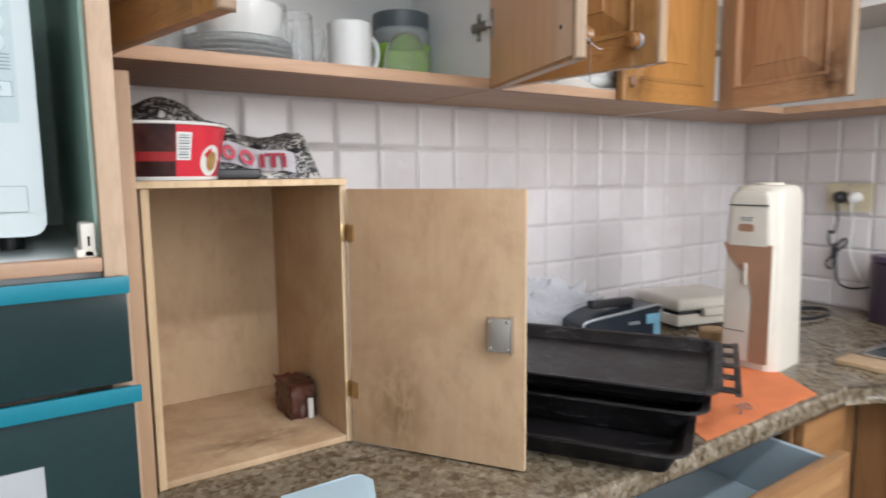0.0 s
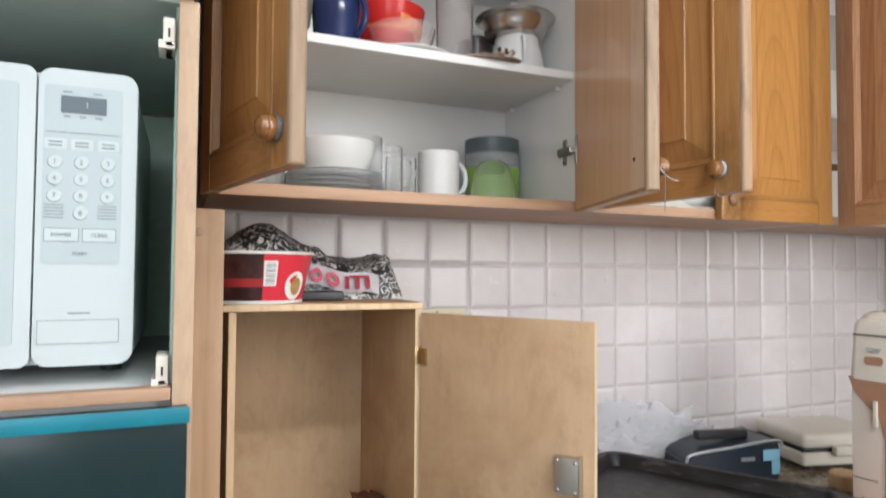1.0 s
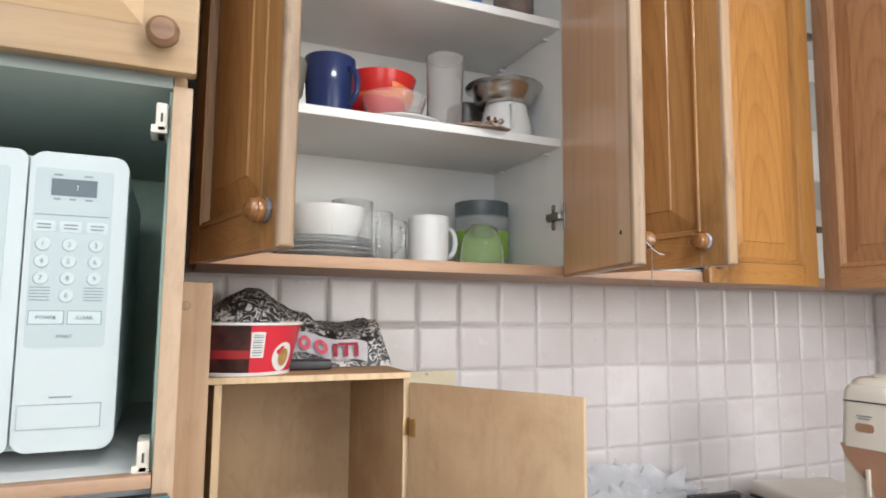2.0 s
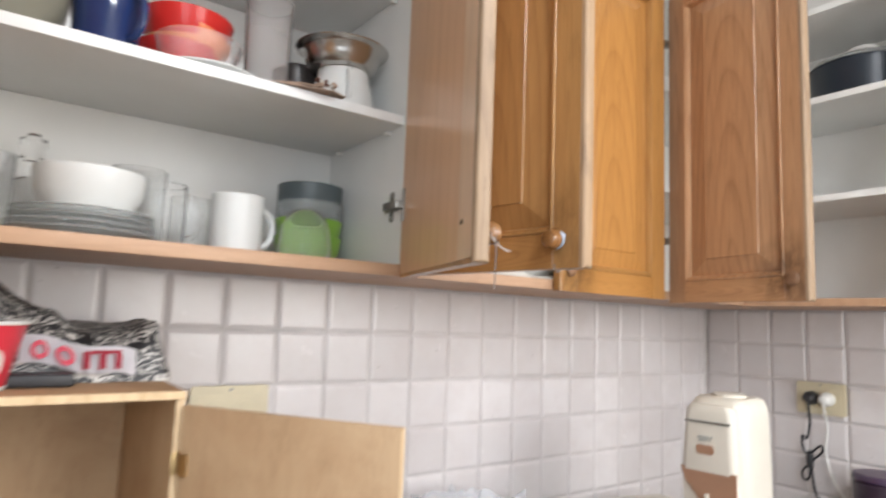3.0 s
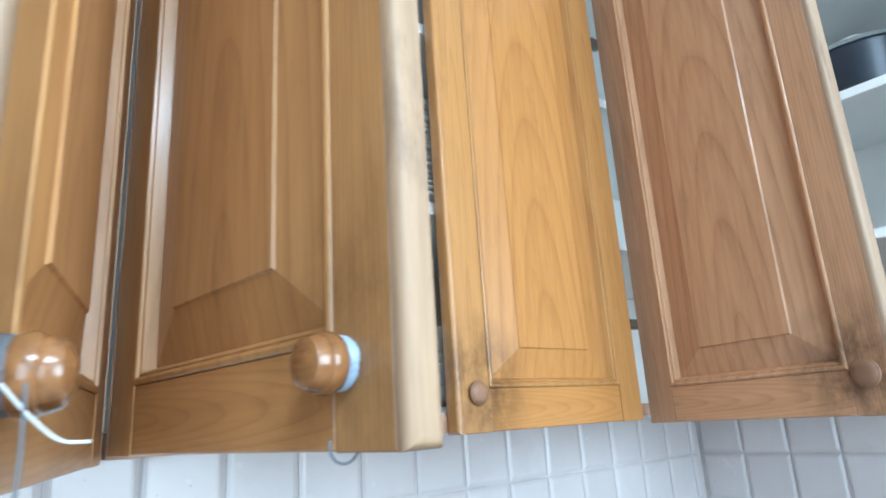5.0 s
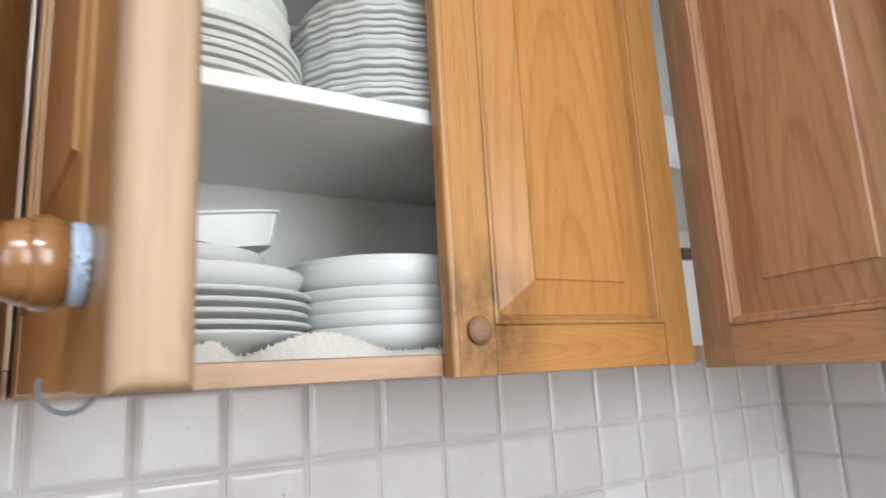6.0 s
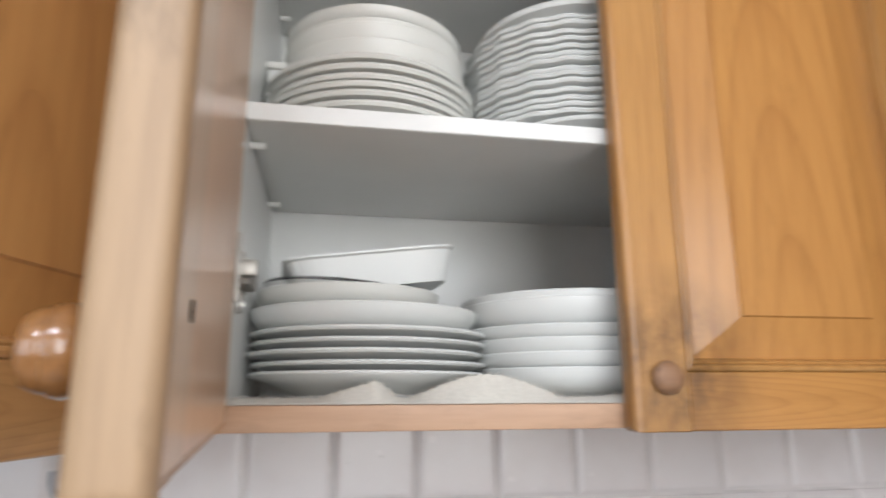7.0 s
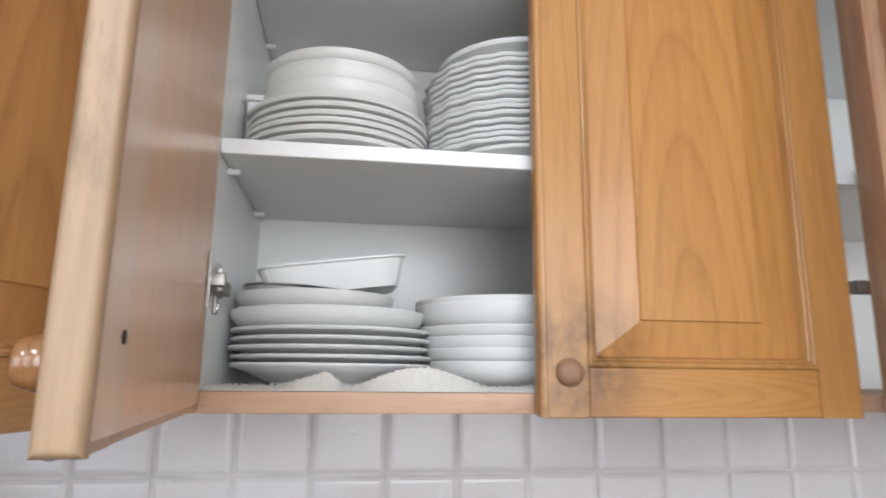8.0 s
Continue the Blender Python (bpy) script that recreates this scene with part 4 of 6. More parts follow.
# ---- plywood box on the counter ----
PX0, PX1, PYF, PZ1 = -0.634, -0.346, -0.345, 1.3365
pb = thing("plywood_box", "open homemade plywood box with a hinged door", "box")
Z0 = COUNTER + 0.0005
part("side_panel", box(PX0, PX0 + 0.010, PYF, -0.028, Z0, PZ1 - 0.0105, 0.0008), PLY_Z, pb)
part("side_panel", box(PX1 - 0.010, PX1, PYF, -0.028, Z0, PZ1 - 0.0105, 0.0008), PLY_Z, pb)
part("front_edge", box(PX0, PX0 + 0.010, PYF - 0.0015, PYF - 0.0002, Z0, PZ1 - 0.0105), PLY_EDGE, pb, "pale sawn ply edge")
part("front_edge", box(PX1 - 0.010, PX1, PYF - 0.0015, PYF - 0.0002, Z0, PZ1 - 0.0105), PLY_EDGE, pb, "pale sawn ply edge")
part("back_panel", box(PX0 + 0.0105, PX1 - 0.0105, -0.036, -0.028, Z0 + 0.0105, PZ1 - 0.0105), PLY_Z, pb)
part("bottom_panel", box(PX0 + 0.0105, PX1 - 0.0105, PYF, -0.028, Z0, Z0 + 0.010, 0.0008), PLY_FLOOR, pb, "stained pale bottom board")
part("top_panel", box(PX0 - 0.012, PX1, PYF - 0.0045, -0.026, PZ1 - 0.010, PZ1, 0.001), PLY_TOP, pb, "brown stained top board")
part("front_edge", box(PX0 - 0.012, PX1, PYF - 0.006, PYF - 0.0047, PZ1 - 0.0095, PZ1 - 0.0005), PLY_EDGE, pb, "pale sawn ply edge")
ddir = math.degrees(math.atan2(-0.581 + 0.347, -0.193 + 0.345))
pd = part("box_door", box(0.004, 0.284, -0.0085, 0.0, 0.003, 0.4035, 0.001), PLY_DOOR, pb, "stained plywood door standing open")
pd.matrix_basis = pose(-0.345, -0.3480, COUNTER, 0, 0, ddir)
part("edge", box(0.2842, 0.2852, -0.008, -0.0005, 0.004, 0.4025), PLY_EDGE, pd, "pale sawn ply edge")
for z in (0.075, 0.323):
    part("hinge_leaf", box(0.0045, 0.0165, -0.0105, -0.0087, z, z + 0.026, 0.0005), BRASS, pd, "dull brass hinge leaf")
lk = part("rim_lock", box(0.233, 0.268, -0.0225, -0.0088, 0.177, 0.2255, 0.003), LOCK_STEEL, pd, "zinc-plated rim lock with four screws")
for x, z in ((0.238, 0.182), (0.263, 0.182), (0.238, 0.2205), (0.263, 0.2205)):
    s = lathe([(0, 0), (0.0027, 0), (0.002, 0.0012), (0, 0.0014)], 12)
    bmesh.ops.rotate(s, verts=s.verts, matrix=Matrix.Rotation(radians(90), 3, "X"))
    bmesh.ops.translate(s, verts=s.verts, vec=(x, -0.0224, z))
    part("screw", s, STEEL, lk)
part("bolt_plate", box(0.2682, 0.2695, -0.0225, -0.0088, 0.174, 0.2285, 0.0004), LOCK_STEEL, lk)
for z in (1.240, 0.992):
    bm = box(-0.357, -0.3455, PYF - 0.0032, PYF - 0.0016, z, z + 0.026, 0.0005)
    tube([(-0.3445, PYF - 0.006, z), (-0.3445, PYF - 0.006, z + 0.026)], 0.0026, 10, bm=bm)
    hg = part("hinge", bm, BRASS, pb, "dull brass butt hinge")
    for zz in (0.006, 0.020):
        part("screw", lathe([(0, 0), (0.0016, 0), (0.0016, 0.0008), (0, 0.001)], 8, (-0.3515, PYF - 0.0032, z + zz)), BRASS, hg)

# small brown packet in the box
pk = thing("brown_packet", "crumpled dark brown packet with a white label inside the plywood box", "packet")
bm = bmesh.new()
bmesh.ops.create_icosphere(bm, subdivisions=4, radius=1)
for v in bm.verts:
    d = v.co.copy()
    f = 0.82 + 0.30 * abs(noise.noise(d * 2.6)) + 0.22 * abs(noise.noise(d * 6.5))
    k = [max(-0.8, min(0.8, q * 1.7)) for q in d]
    v.co = Vector((-0.386 + 0.0275 * k[0] * f, -0.201 + 0.047 * k[1] * f, max(Z0 + 0.0108, Z0 + 0.036 + 0.042 * k[2] * f)))
part("wrapper", bm, BROWN_DARK, pk)
part("label", box(-0.380, -0.371, -0.2480, -0.2430, Z0 + 0.0115, Z0 + 0.046, 0.001), WHITE_PLASTIC, pk, "white paper label")

# ---- on the box: noodle tub and bag ----
tub = thing("noodle_tub", "red and black paper noodle tub on the plywood box", "food tub", m=pose(-0.592, -0.282, PZ1 + 0.0005))


def band_material():
    m = mat("printed_tub", rough=0.3)
    tc = node(m, "ShaderNodeTexCoord")
    sep = node(m, "ShaderNodeSeparateXYZ")
    link(m, tc.outputs["Object"], sep.inputs[0])
    gt = node(m, "ShaderNodeMath")
    gt.operation = "GREATER_THAN"
    link(m, sep.outputs[0], gt.inputs[0])
    gt.inputs[1].default_value = 0.002
    lo = node(m, "ShaderNodeMapRange", From_Min=0.024, From_Max=0.025)
    link(m, sep.outputs[2], lo.inputs[0])
    hi = node(m, "ShaderNodeMapRange", From_Min=0.036, From_Max=0.037)
    link(m, sep.outputs[2], hi.inputs[0])
    sub = node(m, "ShaderNodeMath")
    sub.operation = "SUBTRACT"
    link(m, lo.outputs[0], sub.inputs[0])
    link(m, hi.outputs[0], sub.inputs[1])
    n = noise_of(m, tc.outputs["Object"], 30, 3)
    dark = ramp(m, n, [(0.4, (0.03, 0.012, 0.012)), (0.7, (0.10, 0.035, 0.03))])
    dark = mixc(m, sub.outputs[0], dark, (0.36, 0.03, 0.035))
    link(m, mixc(m, gt.outputs[0], dark, (0.62, 0.03, 0.05)), base_of(m))
    return m


part("cup", lathe([(0, 0.002), (0.066, 0.002), (0.0665, 0), (0.068, 0.001), (0.0845, 0.072), (0.083, 0.073), (0.066, 0.004), (0, 0.004)], 56), band_material(), tub, "red and black printed cup")
part("rim", lathe([(0.0835, 0.0715), (0.087, 0.0715), (0.088, 0.0735), (0.086, 0.0755), (0.0835, 0.0745)], 56), WHITE_PLASTIC, tub, "white rolled rim")
part("base_rim", lathe([(0.0672, 0.0), (0.0690, 0.0), (0.0700, 0.004), (0.0684, 0.005)], 56), WHITE_PLASTIC, tub, "white base rim")


def on_cup(u0, u1, z0, z1, out=0.0006, n=8):
    """A patch on the tub's side between two angles."""
    bm = bmesh.new()
    cols = []
    for k in range(n + 1):
        a = radians(u0 + (u1 - u0) * k / n)
        cols.append([bm.verts.new(((0.068 + (z - 0.001) * 0.2324 + out) * math.cos(a), (0.068 + (z - 0.001) * 0.2324 + out) * math.sin(a), z)) for z in (z0, z1)])
    for a, b in zip(cols, cols[1:]):
        bm.faces.new((a[0], b[0], b[1], a[1]))
    return bm


bar = part("barcode_label", on_cup(272, 286, 0.026, 0.062), WHITE_PLASTIC, tub, "white barcode label")
for i in range(9):
    part("print_bar", on_cup(274, 284, 0.0285 + i * 0.0036, 0.0285 + i * 0.0036 + (0.0012, 0.002)[i % 2], 0.0010, 4), INK, bar)
plate_patch = bmesh.new()
ring = []
for k in range(28):
    a = 2 * math.pi * k / 28
    ang, z = radians(312 + 15 * math.cos(a)), 0.026 + 0.021 * math.sin(a)
    rr = 0.0689 + (z - 0.001) * 0.2324
    ring.append(plate_patch.verts.new((rr * math.cos(ang), rr * math.sin(ang), z)))
plate_patch.faces.new(ring)
pp = part("printed_plate", plate_patch, WHITE_PLASTIC, tub, "printed white plate of noodles", False)
np_patch = bmesh.new()
ring = []
for k in range(20):
    a = 2 * math.pi * k / 20
    ang, z = radians(313 + 8 * math.cos(a)), 0.025 + 0.013 * math.sin(a)
    rr = 0.0694 + (z - 0.001) * 0.2324
    ring.append(np_patch.verts.new((rr * math.cos(ang), rr * math.sin(ang), z)))
np_patch.faces.new(ring)
part("printed_noodles", np_patch, speckled("noodle_print", (0.62, 0.36, 0.12), 0.6, 0.6, 160), pp, "", False)

bag = thing("cloth_bag", "folded black bag with white scroll print on the plywood box", "bag", m=pose(0, 0, PZ1))
bm = bmesh.new()
NX, NY = 48, 20


def bag_top(u, v):
    x = -0.662 + 0.322 * u
    y = -0.238 + 0.20 * v
    edge = (max(0.0, 1 - abs(2 * v - 1) ** 2.6)) ** 0.45 * min(1, u * 7 + 0.3, (1 - u) * 18 + 0.35)
    hgt = 0.070 - 0.008 * max(0, u - 0.6) + 0.060 * math.exp(-((u - 0.30) / 0.22) ** 2) + 0.012 * math.exp(-((u - 0.93) / 0.06) ** 2)
    n = noise.noise(Vector((x * 22, y * 22, 2))) * 0.012 + noise.noise(Vector((x * 60, y * 60, 5))) * 0.004
    return Vector((x, y, max(0.0012, hgt * edge + n * edge)))


grid = [[bm.verts.new(bag_top(i / NX, j / NY)) for j in range(NY + 1)] for i in range(NX + 1)]
for i in range(NX):
    for j in range(NY):
        bm.faces.new((grid[i][j], grid[i + 1][j], grid[i + 1][j + 1], grid[i][j + 1]))
low = [[bm.verts.new((grid[i][j].co.x, grid[i][j].co.y, 0.0006)) for j in (0, NY)] for i in range(NX + 1)]
for i in range(NX):
    for k, j in ((0, 0), (1, NY)):
        bm.faces.new((low[i][k], low[i + 1][k], grid[i + 1][j], grid[i][j]))
part("fabric", bm, SCROLL, bag)
# pale patch with red shapes on the slanting front of the bag
bm = bmesh.new()
NP = 16


def patch_at(u, v, lift):
    x = -0.512 + 0.128 * u
    y = -0.2425 + 0.004 * v + 0.002 * math.sin(u * 7)
    return Vector((x, y - lift, 0.026 - 0.019 * u + 0.003 * math.sin(u * 9) + 0.033 * v))


g = [[bm.verts.new(patch_at(i / NP, j / 4, 0.0)) for j in range(5)] for i in range(NP + 1)]
for i in range(NP):
    for j in range(4):
        bm.faces.new((g[i][j], g[i + 1][j], g[i + 1][j + 1], g[i][j + 1]))
bmesh.ops.solidify(bm, geom=list(bm.faces), thickness=0.003)
CRIMSON = mat("crimson_print", (0.45, 0.02, 0.05), 0.5)
pt = part("patch", bm, speckled("pale_lilac_cloth", (0.76, 0.73, 0.75), 0.6, 0.2, 60), bag, "pale patch with red print")
for uc, wide in ((0.16, 0.075), (0.37, 0.085)):
    # two ring shapes
    bm = bmesh.new()
    for lift in (0.0065, 0.0055):
        for k in range(24):
            an = 2 * math.pi * k / 24
            bm.verts.new(patch_at(uc + wide * math.cos(an), 0.48 + 0.34 * math.sin(an), lift))
            bm.verts.new(patch_at(uc + wide * 0.5 * math.cos(an), 0.48 + 0.17 * math.sin(an), lift))
    bm.verts.ensure_lookup_table()
    for k in range(24):
        n = (k + 1) % 24
        o, q, o2, q2 = 2 * k, 2 * n, 48 + 2 * k, 48 + 2 * n
        for quad in ((o, q, q + 1, o + 1), (o2, o2 + 1, q2 + 1, q2), (o, o2, q2, q), (o + 1, q + 1, q2 + 1, o2 + 1)):
            bm.faces.new([bm.verts[x] for x in quad])
    part("print_shape", bm, CRIMSON, pt, "", False)
for u0, u1, v0, v1 in ((0.52, 0.58, 0.16, 0.80), (0.66, 0.72, 0.16, 0.72), (0.80, 0.86, 0.16, 0.72), (0.585, 0.85, 0.725, 0.86)):
    bm = bmesh.new()
    vs = [bm.verts.new(patch_at(u, v, 0.0065)) for u, v in ((u0, v0), (u1, v0), (u1, v1), (u0, v1))]
    bm.faces.new(vs)
    bmesh.ops.solidify(bm, geom=list(bm.faces), thickness=0.001)
    part("print_shape", bm, CRIMSON, pt, "", False)
pouch = thing("black_pouch", "small flat black pouch under the printed bag", "pouch")
part("body", box(-0.525, -0.455, -0.285, -0.2455, PZ1 + 0.0005, PZ1 + 0.016, 0.005, 3), BLACK_PLASTIC, pouch)

# ---- crockery in the first cabinet ----
FL = CAB_Z + 0.0182      # cabinet floor
S1 = 1.7642              # first shelf
S2 = 2.0022              # second shelf


def lathed(name, label, category, x, y, z, profile, material, pname="body", group="", segs=44, wave=0.0, waves=0, turn=0, tilt=(0, 0)):
    t = thing(name, label, category, group, m=pose(x, y, z, tilt[0], tilt[1], turn))
    part(pname, lathe(profile, segs, (0, 0, 0), wave, waves), material, t)
    return t


def handle(parent, r, z0, z1, out, material, thick=0.005):
    zc, zh = (z0 + z1) / 2, (z1 - z0) / 2
    pts = [(r - 0.002 + out * math.cos(a) ** 0.8 if math.cos(a) > 0.001 else r - 0.002, 0, zc + zh * math.sin(a)) for a in [radians(-90 + 12 * k) for k in range(16)]]
    part("handle", tube(pts, thick, 10), material, parent)


def mug_profile(r, h, t=0.0035):
    return [(0, 0.002), (r * 0.86, 0.002), (r * 0.88, 0), (r * 0.97, 0.002), (r, 0.008), (r, h - 0.002), (r - t / 2, h), (r - t, h - 0.002), (r - t, 0.008), (r * 0.8, 0.005), (0, 0.005)]


mug = lathed("mug", "plain white porcelain mug on the cabinet floor", "mug", -0.247, -0.170, FL, mug_profile(0.0395, 0.094), CERAMIC, turn=8)
handle(mug, 0.0395, 0.018, 0.076, 0.024, CERAMIC, 0.0052)
for z, r, h, m_, nm in ((0.0, 0.060, 0.052, GREEN_P, "green plastic bowl"), (0.030, 0.060, 0.052, GREEN_P, "green plastic bowl"), (0.066, 0.057, 0.048, FROST, "frosted plastic bowl"), (0.092, 0.0575, 0.052, GREY_P, "slate grey plastic bowl")):
    lathed("bowl", nm + " in a nested stack", "bowl", -0.092, -0.090, FL + z, bowl_profile(0.038 if z < 0.05 else 0.045, r, h, 0.0025, 0.006), m_, group="nested bowls")
lathed("tumbler", "upturned clear glass tumbler", "glass", -0.140, -0.188, FL, [(0.0415, 0), (0.0435, 0.001), (0.0428, 0.022), (0.039, 0.052), (0.031, 0.074), (0.021, 0.083), (0, 0.085), (0, 0.0825), (0.020, 0.0805), (0.0295, 0.072), (0.0375, 0.051), (0.0413, 0.022), (0.0420, 0.001)], GLASS)
gm = lathed("glass_mug", "clear glass mug with a handle", "glass", -0.362, -0.185, FL, mug_profile(0.036, 0.092, 0.003), GLASS, turn=-12)
handle(gm, 0.036, 0.016, 0.078, 0.022, GLASS, 0.004)
gm = lathed("glass_mug", "clear glass mug with a handle", "glass", -0.300, -0.105, FL, mug_profile(0.031, 0.09, 0.003), GLASS, turn=-25)
handle(gm, 0.031, 0.016, 0.074, 0.022, GLASS, 0.004)
lathed("tumbler", "tall clear glass tumbler", "glass", -0.375, -0.085, FL, mug_profile(0.041, 0.128, 0.0025), GLASS)
for i in range(4):
    lathed("glass_plate", "clear glass plate in a stack", "plate", -0.452, -0.180, FL + i * 0.0085, plate_profile(0.092 - 0.002 * i, 0.013, 0.003, 0.6), PALE_GLASS, group="glass plates")
lathed("bowl", "white porcelain bowl on glass plates", "bowl", -0.450, -0.185, FL + 0.0375, bowl_profile(0.052, 0.069, 0.056, 0.0035, 0.006), CERAMIC)
lathed("tumbler", "clear glass tumbler beside the plates", "glass", -0.568, -0.19, FL, mug_profile(0.033, 0.10, 0.0025), GLASS)
lathed("decanter", "clear glass decanter with a ball stopper", "decanter", -0.515, -0.065, FL, [(0, 0), (0.038, 0), (0.041, 0.01), (0.041, 0.06), (0.030, 0.082), (0.013, 0.095), (0.011, 0.120), (0.016, 0.124), (0.012, 0.130), (0.018, 0.143), (0.017, 0.152), (0.008, 0.160), (0, 0.161)], GLASS)
liner = thing("shelf_liner", "thin ivory paper liner creased along the cabinet edge", "liner")
bm = bmesh.new()
g = []
for i in range(60):
    x = -0.635 + 0.60 * i / 59
    w = max(0, noise.noise(Vector((x * 26, 1, 4)))) * 0.006
    g.append([bm.verts.new((x, -0.2735 + 0.0015 * math.sin(x * 70), FL + 0.0003 + w)), bm.verts.new((x, -0.262, FL + 0.0003)), bm.verts.new((x, -0.24, FL + 0.0003))])
for a, b in zip(g, g[1:]):
    for k in range(2):
        bm.faces.new((a[k], b[k], b[k + 1], a[k + 1]))
slab(bm, 0.0002)
part("sheet", bm, LACE, liner)

lathed("pot", "olive grey stoneware bowl on the shelf", "bowl", -0.575, -0.185, S1, bowl_profile(0.045, 0.083, 0.098, 0.004, 0.012), OLIVE)
bm_ = lathed("mug", "dark blue glazed mug on the shelf", "mug", -0.452, -0.195, S1, [(0, 0.002), (0.036, 0), (0.040, 0.004), (0.043, 0.06), (0.0465, 0.113), (0.0455, 0.115), (0.043, 0.113), (0.040, 0.06), (0.036, 0.006), (0, 0.006)], BLUE, turn=-55)
handle(bm_, 0.0425, 0.028, 0.092, 0.024, BLUE, 0.0055)
lathed("saucer", "white porcelain saucer under a clear bowl", "saucer", -0.316, -0.192, S1, plate_profile(0.082, 0.013, 0.003, 0.5), CERAMIC)
lathed("bowl", "clear fluted plastic bowl on the saucer", "bowl", -0.328, -0.190, S1 + 0.0068, bowl_profile(0.036, 0.061, 0.058, 0.002, 0.004), FLUTED, wave=0.012, waves=22, segs=88)
lathed("bowl", "red plastic bowl at the foot of the stack", "bowl", -0.340, -0.110, S1 + 0.008, bowl_profile(0.036, 0.066, 0.066, 0.0025, 0.006), RED)
lathed("bowl", "orange plastic bowl leaning in the red one", "bowl", -0.341, -0.112, S1 + 0.040, bowl_profile(0.036, 0.067, 0.066, 0.0022, 0.006), ORANGE_P, tilt=(0, 12))
lathed("bowl", "glossy red plastic bowl on top of the stack", "bowl", -0.331, -0.114, S1 + 0.054, bowl_profile(0.038, 0.071, 0.072, 0.0025, 0.006), RED)
jg = lathed("measuring_jug", "tall cloudy plastic measuring jug", "jug", -0.226, -0.195, S1, [(0, 0), (0.031, 0), (0.033, 0.003), (0.037, 0.155), (0.0382, 0.158), (0.0355, 0.158), (0.0315, 0.006), (0, 0.004)], CLOUDY)
for i in range(9):
    z = 0.03 + i * 0.014
    r = 0.033 + z * 0.0245 + 0.0008
    bm = tube([(r * math.cos(radians(a)), r * math.sin(radians(a)), z) for a in range(-78, -78 + (16 if i % 2 else 10), 2)], 0.0005, 5)
    part("scale_mark", bm, INK, jg)
lathed("bowl", "small brown wooden bowl at the back of the shelf", "bowl", -0.272, -0.095, S1, bowl_profile(0.028, 0.048, 0.06, 0.004, 0.008), BROWN_DARK)
cr = lathed("cream_jug", "white porcelain cream jug under the steel colander", "jug", -0.097, -0.205, S1, [(0, 0.002), (0.040, 0), (0.050, 0.008), (0.053, 0.022), (0.049, 0.045), (0.0435, 0.062), (0.0425, 0.074), (0.0405, 0.075), (0.0395, 0.062), (0.046, 0.044), (0.049, 0.022), (0.044, 0.008), (0, 0.006)], CERAMIC, turn=-104)
handle(cr, 0.046, 0.018, 0.066, 0.014, CERAMIC, 0.0045)
col = lathed("colander", "stainless steel bowl with a wide rim on the cream jug", "bowl", -0.100, -0.203, S1 + 0.0755, [(0, 0), (0.050, 0.0), (0.056, 0.004), (0.062, 0.018), (0.067, 0.031), (0.070, 0.0335), (0.078, 0.0365), (0.079, 0.038), (0.076, 0.039), (0.068, 0.035), (0.060, 0.019), (0.054, 0.006), (0, 0.003)], STEEL, pname="bowl")
part("lid", lathe([(0, 0.0368), (0.066, 0.0368), (0.067, 0.0388), (0.052, 0.041), (0.048, 0.0465), (0.038, 0.048), (0, 0.048)], 40), STEEL, col, "flat steel lid")
sp = lathed("mug", "dark spotted mug behind the jug", "mug", -0.150, -0.125, S1, mug_profile(0.038, 0.092), speckled("spotted_glaze", (0.10, 0.085, 0.08), 0.3, 0.7, 55))
cards = thing("card_stack", "stack of brown printed cards on the shelf edge", "cards")
for i in range(4):
    c = part("card", box(-0.048, 0.048, -0.032, 0.032, 0, 0.0012), CARD, cards)
    c.matrix_basis = pose(-0.196 + 0.006 * i, -0.264 + 0.003 * i, S1 + 0.0004 + 0.0014 * i, 0, 0, -14 + 5 * i)
sprig = thing("dried_flowers", "small sprig of dried brown flowers on the cards", "flowers")
random.seed(4)
for i in range(14):
    px, py, pz = -0.163 + random.uniform(-0.016, 0.016), -0.284 + random.uniform(-0.006, 0.006), S1 + 0.009 + random.uniform(0, 0.012)
    b = bmesh.new()
    bmesh.ops.create_icosphere(b, subdivisions=1, radius=random.uniform(0.003, 0.0055))
    bmesh.ops.translate(b, verts=b.verts, vec=(px, py, pz))
    part("petal", b, (CARD, BROWN_DARK, LACE)[i % 3], sprig)
part("stem", tube(curve_points([(-0.163, -0.284, S1 + 0.009), (-0.186, -0.284, S1 + 0.010), (-0.211, -0.285, S1 + 0.008)]), 0.0014, 6), CARD, sprig)

canister = lathed("tub", "pale blue plastic tub on the top shelf", "tub", -0.205, -0.215, S2, [(0, 0), (0.040, 0), (0.043, 0.004), (0.046, 0.085), (0.0475, 0.087), (0.044, 0.087), (0.041, 0.006), (0, 0.004)], mat("blue_tub_plastic", (0.10, 0.24, 0.48), 0.35))
part("lid", lathe([(0, 0.0875), (0.049, 0.0875), (0.0495, 0.097), (0.047, 0.099), (0, 0.099)], 40), WHITE_PLASTIC, canister, "white lid")
nuts = lathed("glass_jar", "glass jar of brown dry food on the top shelf", "jar", -0.090, -0.225, S2, [(0, 0), (0.038, 0), (0.041, 0.005), (0.041, 0.095), (0.034, 0.108), (0.034, 0.118), (0.0315, 0.118), (0.0315, 0.107), (0.0385, 0.094), (0.0385, 0.006), (0, 0.004)], GLASS)
part("contents", lathe([(0, 0.0045), (0.0375, 0.0065), (0.0378, 0.078), (0.030, 0.083), (0, 0.081)], 32), speckled("brown_dry_food", (0.20, 0.10, 0.045), 0.7, 0.7, 150), nuts, "brown dry food")
